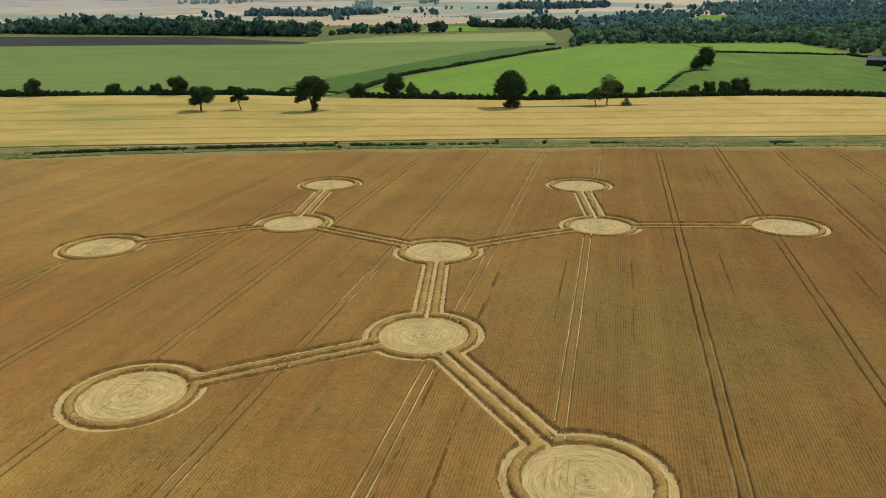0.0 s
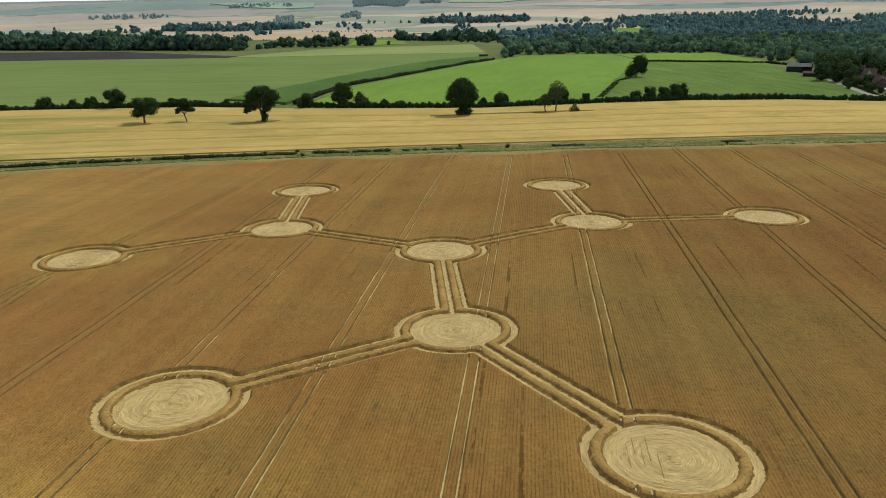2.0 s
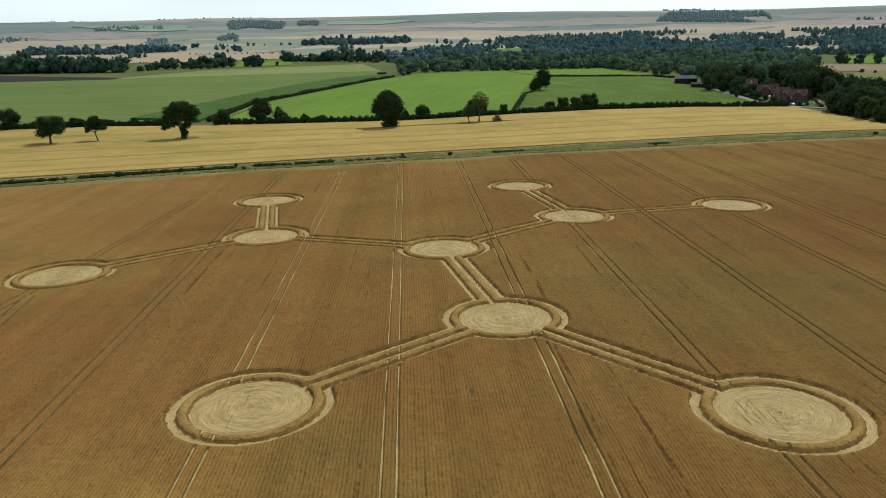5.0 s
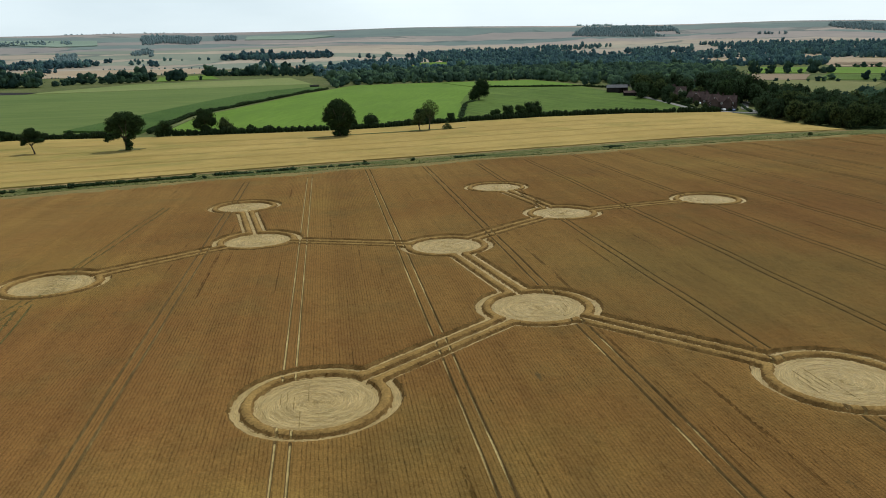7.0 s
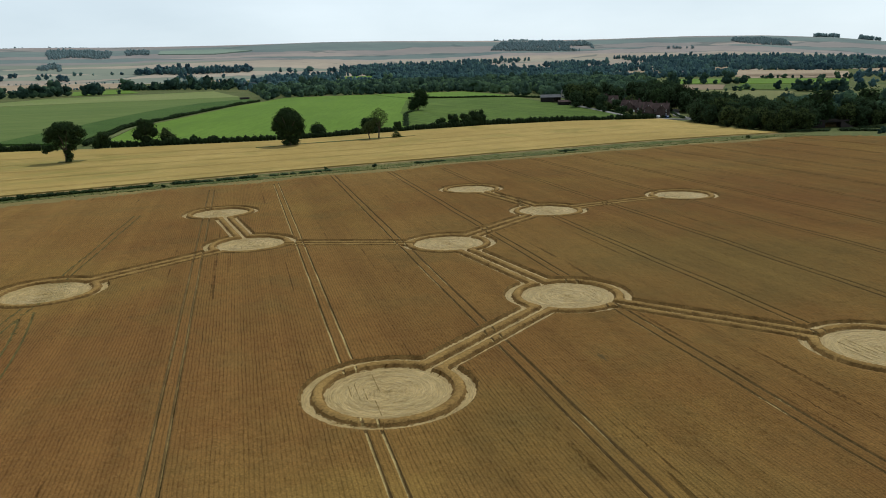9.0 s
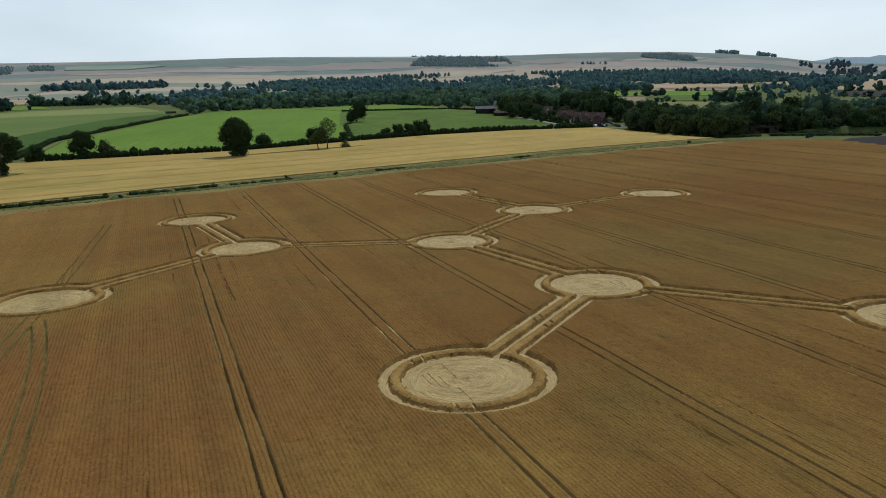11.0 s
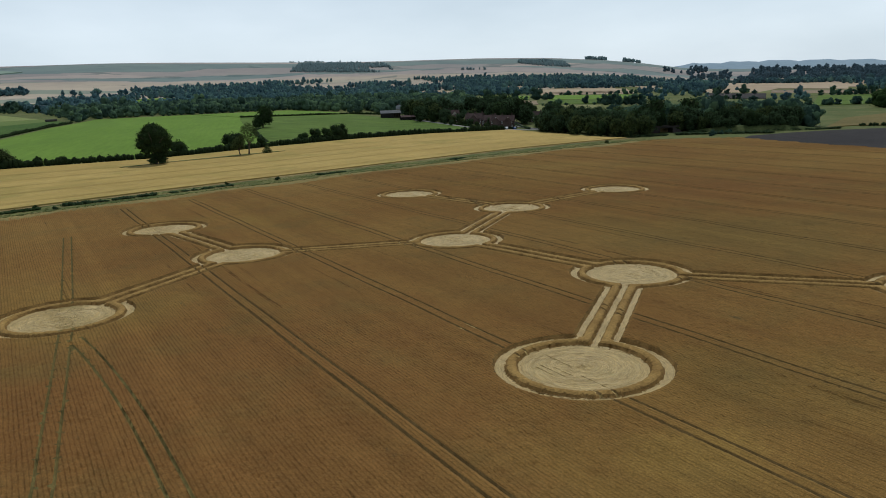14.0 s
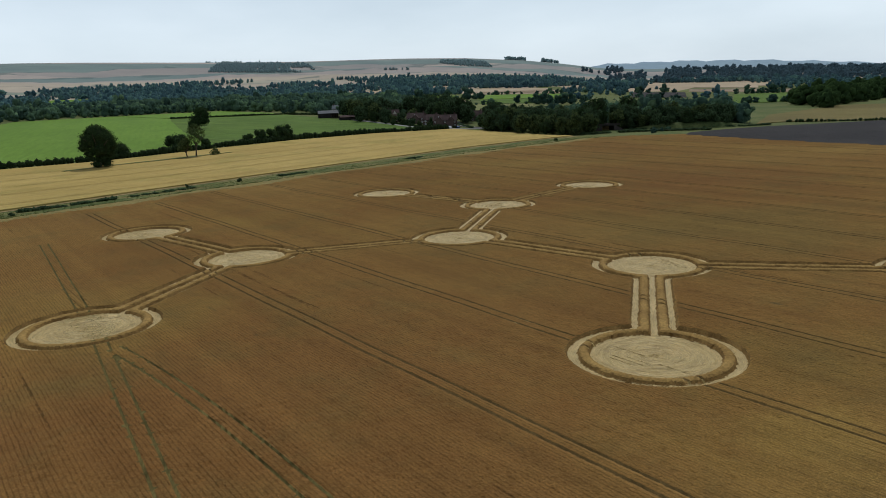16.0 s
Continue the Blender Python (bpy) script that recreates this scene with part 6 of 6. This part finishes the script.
gable_house("brick cottage with a dark tile roof", 309, 429, -60, 11, 7, 4.8, 3.4, BRICK, TILE, 0, 2)
gable_house("row of brick cottages under one tile roof", 315, 449, -62, 14, 7, 4.8, 3.4, BRICK, TILE, 1, 3)
gable_house("pale rendered house with a grey roof among trees", 329, 487, -30, 9, 7, 5.2, 3.6, RENDER_WALL, TILE, 1, 1)
gable_house("small brick cottage with a red tile roof", 318, 474, -70, 8, 6, 3.2, 3.0, BRICK, TILE, 0, 1)
gable_house("brick house behind a garden hedge", 362, 428, -40, 10, 7, 4.8, 3.6, BRICK, TILE, 0, 2)
gable_house("white gabled house among the trees", 352, 560, -40, 9, 7, 5, 3.6, RENDER_WALL, TILE, 1, 1)
gable_house("brick house half hidden by trees", 338, 512, -50, 10, 7, 5, 3.6, BRICK, TILE, 0, 1)
gable_house("white house half hidden by trees", 372, 600, -60, 10, 7, 5, 3.4, RENDER_WALL, SLATE, 0, 1)
gable_house("brick house deep among the trees", 395, 545, -45, 11, 7, 5, 3.6, BRICK, TILE, 0, 2)
gable_house("farm buildings with long pale roofs far off", 255, 1240, -10, 60, 16, 5, 4, RENDER_WALL, SLATE, 0, 0, "farm_building")
gable_house("long pale-roofed farm building far off", 1040, 1090, -35, 45, 14, 5, 4, RENDER_WALL, SLATE, 0, 0, "farm_building")


def barn(label, x, y, turn, length, width, wall, rise, roof_mat):
    ob = tagged(new("barn"), label, "barn", "farm barns")
    ob.matrix_basis = pose(x, y, height(x, y) - 0.2, 0, 0, turn)
    hx, hy = length / 2, width / 2
    part("wall", boxes("wall", BLACKWOOD, (-hx, hy - 0.2, 0, hx, hy, wall), (-hx, -hy, 0, -hx + 0.2, hy, wall), (hx - 0.2, -hy, 0, hx, hy, wall), (-hx, -hy, 0, hx * 0.3, -hy + 0.2, wall)), ob, "black boarded walls, one bay left open")
    for k in range(5):
        px = hx * 0.3 + (hx * 0.65) * k / 4
        part("post", boxes("post", BARK, (px - 0.12, -hy, 0, px + 0.12, -hy + 0.24, wall)), ob)
    bm = bmesh.new()
    for sgn in (-1, 1):
        v = [bm.verts.new(p) for p in ((-hx - 0.3, sgn * (hy + 0.4), wall - 0.1), (hx + 0.3, sgn * (hy + 0.4), wall - 0.1), (hx + 0.3, 0, wall + rise), (-hx - 0.3, 0, wall + rise))]
        u = [bm.verts.new((q.co.x, q.co.y, q.co.z + 0.15)) for q in v]
        bm.faces.new(v)
        bm.faces.new(u)
        for k in range(4):
            bm.faces.new((v[k], v[(k + 1) % 4], u[(k + 1) % 4], u[k]))
    part("roof", bm_mesh("roof", bm, roof_mat), ob, "grey corrugated sheet roof")
    for sgn in (-1, 1):
        bm = bmesh.new()
        sx = sgn * (hx - 0.05)
        bm.faces.new([bm.verts.new(p) for p in ((sx, -hy, wall), (sx, hy, wall), (sx, 0, wall + rise))])
        bm.faces.new([bm.verts.new(p) for p in ((sx - sgn * 0.15, -hy, wall), (sx - sgn * 0.15, hy, wall), (sx - sgn * 0.15, 0, wall + rise))])
        part("gable_wall", bm_mesh("gable_wall", bm, BLACKWOOD), ob)
    return ob


barn("open-sided black barn with a grey sheet roof", 322, 558, -38, 17, 11, 4.4, 2.2, DARKROOF)
barn("low dark shed beside the barn", 311, 522, -30, 13, 7, 2.8, 1.4, TILE)
barn("small dark field shelter at the end of a hedge", 116, 792, -10, 9, 5, 2.6, 1.0, BLACKWOOD)


def ribbon(name, pts, half, mat, label, lift=0.35):
    left, right = [], []
    for k, (x, y) in enumerate(pts):
        (xa, ya), (xb, yb) = pts[max(0, k - 1)], pts[min(len(pts) - 1, k + 1)]
        d = math.hypot(xb - xa, yb - ya)
        left.append((x - (yb - ya) / d * half, y + (xb - xa) / d * half))
        right.append((x + (yb - ya) / d * half, y - (xb - xa) / d * half))
    return parcel(name, left + right[::-1], mat, label, lift, 20, 0.2)


ribbon("road", [(322, 540), (315, 518), (308, 495), (301, 474), (294, 450), (287, 428), (286, 405), (290, 388), (300, 372)], 2.3, ROAD, "narrow pale village lane", 0.4)
ribbon("road", [(300, 372), (314, 403), (330, 420), (350, 440)], 2.4, ROAD, "pale lane between the houses and the wood", 0.4)
parcel("garden_lawn", [(289, 398), (296, 396), (306, 414), (318, 446), (330, 480), (324, 486), (306, 446)], GRASS, "mown garden grass in front of the cottages", 0.3, 10, 0.3)
hedge([(288, 398), (296, 394), (304, 398)], 1.6, 1.4, 340, "clipped dark garden hedge", step=1.2, name="garden_hedge")
hedge([(291, 424), (298, 445), (306, 468)], 1.5, 1.4, 341, "clipped dark garden hedge", step=1.2, name="garden_hedge")
hedge([(303, 386), (318, 408), (330, 424)], 1.8, 1.8, 342, "thick hedge along the lane", LEAF_WOOD, 1.4, 0, "garden_hedge")


def car(x, y, turn, paint, label):
    ob = tagged(new("parked_car"), label, "car", "parked cars")
    ob.matrix_basis = pose(x, y, height(x, y) + 0.42, 0, 0, turn)
    bm = bmesh.new()
    side = [(-2.1, 0.25), (2.1, 0.25), (2.1, 0.75), (1.2, 0.92), (0.7, 1.42), (-1.2, 1.45), (-1.9, 0.95), (-2.1, 0.9)]
    a, b = [bm.verts.new((px, -0.85, pz)) for px, pz in side], [bm.verts.new((px, 0.85, pz)) for px, pz in side]
    bm.faces.new(a)
    bm.faces.new(b[::-1])
    for k in range(len(side)):
        bm.faces.new((a[k], a[(k + 1) % 8], b[(k + 1) % 8], b[k]))
    part("body", bm_mesh("body", bm, paint), ob)
    part("side_window", boxes("side_window", DARKGLASS, (-1.1, -0.87, 0.98, 0.6, 0.87, 1.34)), ob)
    for wx in (-1.3, 1.3):
        for wy in (-0.8, 0.8):
            bm = bmesh.new()
            limb(bm, (wx, wy - 0.1, 0.32), (wx, wy + 0.1, 0.32), 0.32, 0.32, 12)
            part("wheel", bm_mesh("wheel", bm, TYRE), ob)


car(291, 397, 70, CAR_WHITE, "white car parked outside the gabled house")
car(295, 392.5, 60, CAR_BLUE, "dark blue car parked outside the gabled house")
car(308, 440, 65, CAR_WHITE, "white car parked by the cottages")
car(320, 468, 65, CAR_WHITE, "white van-like car parked by a cottage")

VT = "trees round the village"
for x, y, s, k in ((338, 418, 0.85, 0), (346, 428, 1.15, 1), (342, 440, 1.2, 2), (352, 446, 1.25, 0), (348, 458, 1.15, 3), (358, 466, 1.2, 1), (352, 474, 1.0, 2), (364, 480, 1.15, 0), (360, 494, 1.1, 3), (372, 498, 1.0, 1), (345, 500, 0.9, 2), (334, 446, 0.85, 3),
                   (326, 462, 0.6, 4), (318, 486, 0.65, 2), (322, 500, 0.8, 4), (330, 508, 0.95, 0), (318, 512, 0.7, 1), (324, 526, 0.95, 4), (334, 530, 1.0, 2), (330, 540, 0.9, 0), (338, 552, 0.9, 3), (342, 530, 1.0, 1), (350, 520, 1.0, 0), (312, 508, 0.55, 2),
                   (303, 462, 0.4, 4), (296, 436, 0.35, 2), (305, 424, 0.4, 3), (368, 440, 0.7, 1), (374, 424, 0.75, 2), (352, 408, 0.55, 4), (340, 398, 0.6, 1), (322, 392, 0.45, 4), (310, 384, 0.5, 2), (385, 452, 0.75, 1), (366, 412, 0.8, 0), (335, 384, 0.6, 3),
                   (322, 372, 0.7, 1), (338, 366, 0.8, 2), (352, 380, 0.8, 0),
                   (302, 497, 0.74, 3), (305, 484, 0.52, 1), (306, 472, 0.58, 3), (299, 466, 0.3, 3), (292, 452, 0.26, 0), (312, 462, 0.5, 2), (316, 438, 0.42, 1), (322, 420, 0.35, 3), (300, 446, 0.24, 1), (310, 418, 0.3, 2), (326, 432, 1.0, 1), (334, 432, 1.05, 3), (328, 442, 0.9, 0)):
    wood_tree(x, y, s if s < 0.7 else s * 0.98, k, VT, "leafy tree among the village houses", "garden_tree")
for k, (x, y, s) in enumerate(((289, 402, 0.13), (292, 408, 0.17), (293, 417, 0.14), (297, 421, 0.2), (297, 429, 0.16), (301, 434, 0.22), (300, 441, 0.15), (305, 447, 0.2), (306, 455, 0.25), (310, 461, 0.2), (312, 470, 0.24), (286, 396, 0.12), (303, 402, 0.2), (311, 412, 0.26), (298, 399, 0.1),
                              (316, 478, 0.3), (309, 480, 0.26), (320, 492, 0.34), (308, 490, 0.3), (329, 497, 0.3), (315, 503, 0.28))):
    wood_tree(x, y, s, (4, 2, 0, 4, 1)[k % 5], "shrubs in the cottage gardens", "rounded green shrub in a cottage garden", "garden_shrub", 1.15)


# ------------------------------------------------------------------ bridge and bank by the wood
def bridge(x, y, turn):
    ob = tagged(new("bridge"), "dark brick bridge with sloping wing walls in a grassy bank", "bridge")
    ob.matrix_basis = pose(x, y, height(x, y), 0, 0, turn)
    for sgn in (-1, 1):
        bm = bmesh.new()
        prof = [(sgn * 4.0, 0), (sgn * 11.0, 0), (sgn * 5.0, 3.4), (sgn * 4.0, 3.4)]
        a, b = [bm.verts.new((px, -3.2, pz)) for px, pz in prof], [bm.verts.new((px, -2.6, pz)) for px, pz in prof]
        bm.faces.new(a)
        bm.faces.new(b[::-1])
        for k in range(4):
            bm.faces.new((a[k], a[(k + 1) % 4], b[(k + 1) % 4], b[k]))
        part("wing_wall", bm_mesh("wing_wall", bm, OLDBRICK), ob)
    part("abutment", boxes("abutment", OLDBRICK, (-5, -2.6, 0, -4, 5, 3.3)), ob)
    part("abutment", boxes("abutment", OLDBRICK, (4, -2.6, 0, 5, 5, 3.3)), ob)
    part("deck", boxes("deck", BLACKWOOD, (-6, -2.8, 2.9, 6, 5, 3.4)), ob)
    part("parapet", boxes("parapet", OLDBRICK, (-8, -3.0, 3.4, 8, -2.6, 4.2), (-8.1, -3.1, 4.2, 8.1, -2.5, 4.3)), ob)
    part("parapet", boxes("parapet", OLDBRICK, (-8, 3.4, 3.4, 8, 5.0, 4.2), (-8.1, 4.5, 4.2, 8.1, 5.1, 4.3)), ob)
    part("back_earth", boxes("back_earth", SOIL, (-4, 4.9, 0, 4, 5.3, 3.3)), ob)


bridge(313, 287, -40)


def bank(name, line, half, tall, label):
    """A grassy earth bank along a line, rounded on top."""
    p = np.array(line, dtype=float)
    d = np.gradient(p, axis=0)
    d /= np.linalg.norm(d, axis=1)[:, None]
    nrm = np.c_[d[:, 1], -d[:, 0]]
    w = np.linspace(-1, 1, 9)
    q = p[:, None] + nrm[:, None] * w[None, :, None] * half
    end = np.minimum(1, np.minimum(np.arange(len(p)), np.arange(len(p))[::-1]) / 2.0)
    z = land(q[..., 0], q[..., 1]) + tall * np.cos(w * math.pi / 2)[None] ** 1.3 * end[:, None] + 0.02 + 0.25 * np.sin(q[..., 0] * 1.3) * np.cos(q[..., 1]) * np.cos(w * math.pi / 2)[None] * end[:, None]
    i, j = np.meshgrid(np.arange(8), np.arange(len(p) - 1))
    a = (j * 9 + i).ravel()
    ob = new(name, mesh_of(name, np.c_[q.reshape(-1, 2), z.ravel()], np.c_[a, a + 1, a + 10, a + 9], [BANKGRASS], smooth=True))
    return tagged(ob, label, "bank", kind="structure")


bank("grass_bank", [(320, 277), (324, 268), (328, 258), (332, 248), (338, 238), (346, 228), (356, 219), (366, 211)], 6, 3.4, "rough grassy railway bank beside the wood")
bank("grass_bank", [(301, 288), (295, 289), (288, 287), (282, 283), (276, 278)], 4, 2.0, "rough grassy bank at the corner of the wood")
hedge([(318, 273), (326, 252), (336, 234), (352, 216), (368, 204)], 1.6, 2.6, 350, "low scrub along the foot of the bank", LEAF_WOOD, 1.5, 0.1, "bank_scrub")
hedge([(294, 268), (304, 256), (312, 246), (316, 234), (322, 222)], 2.0, 4.5, 351, "dense dark bramble scrub before the bank", LEAF_WOOD, 2.0, 0.05, "bank_scrub")
hedge([(272, 286), (280, 279), (290, 271)], 1.5, 3.5, 352, "dense dark bramble scrub at the corner of the wood", LEAF_WOOD, 1.8, 0.1, "bank_scrub")
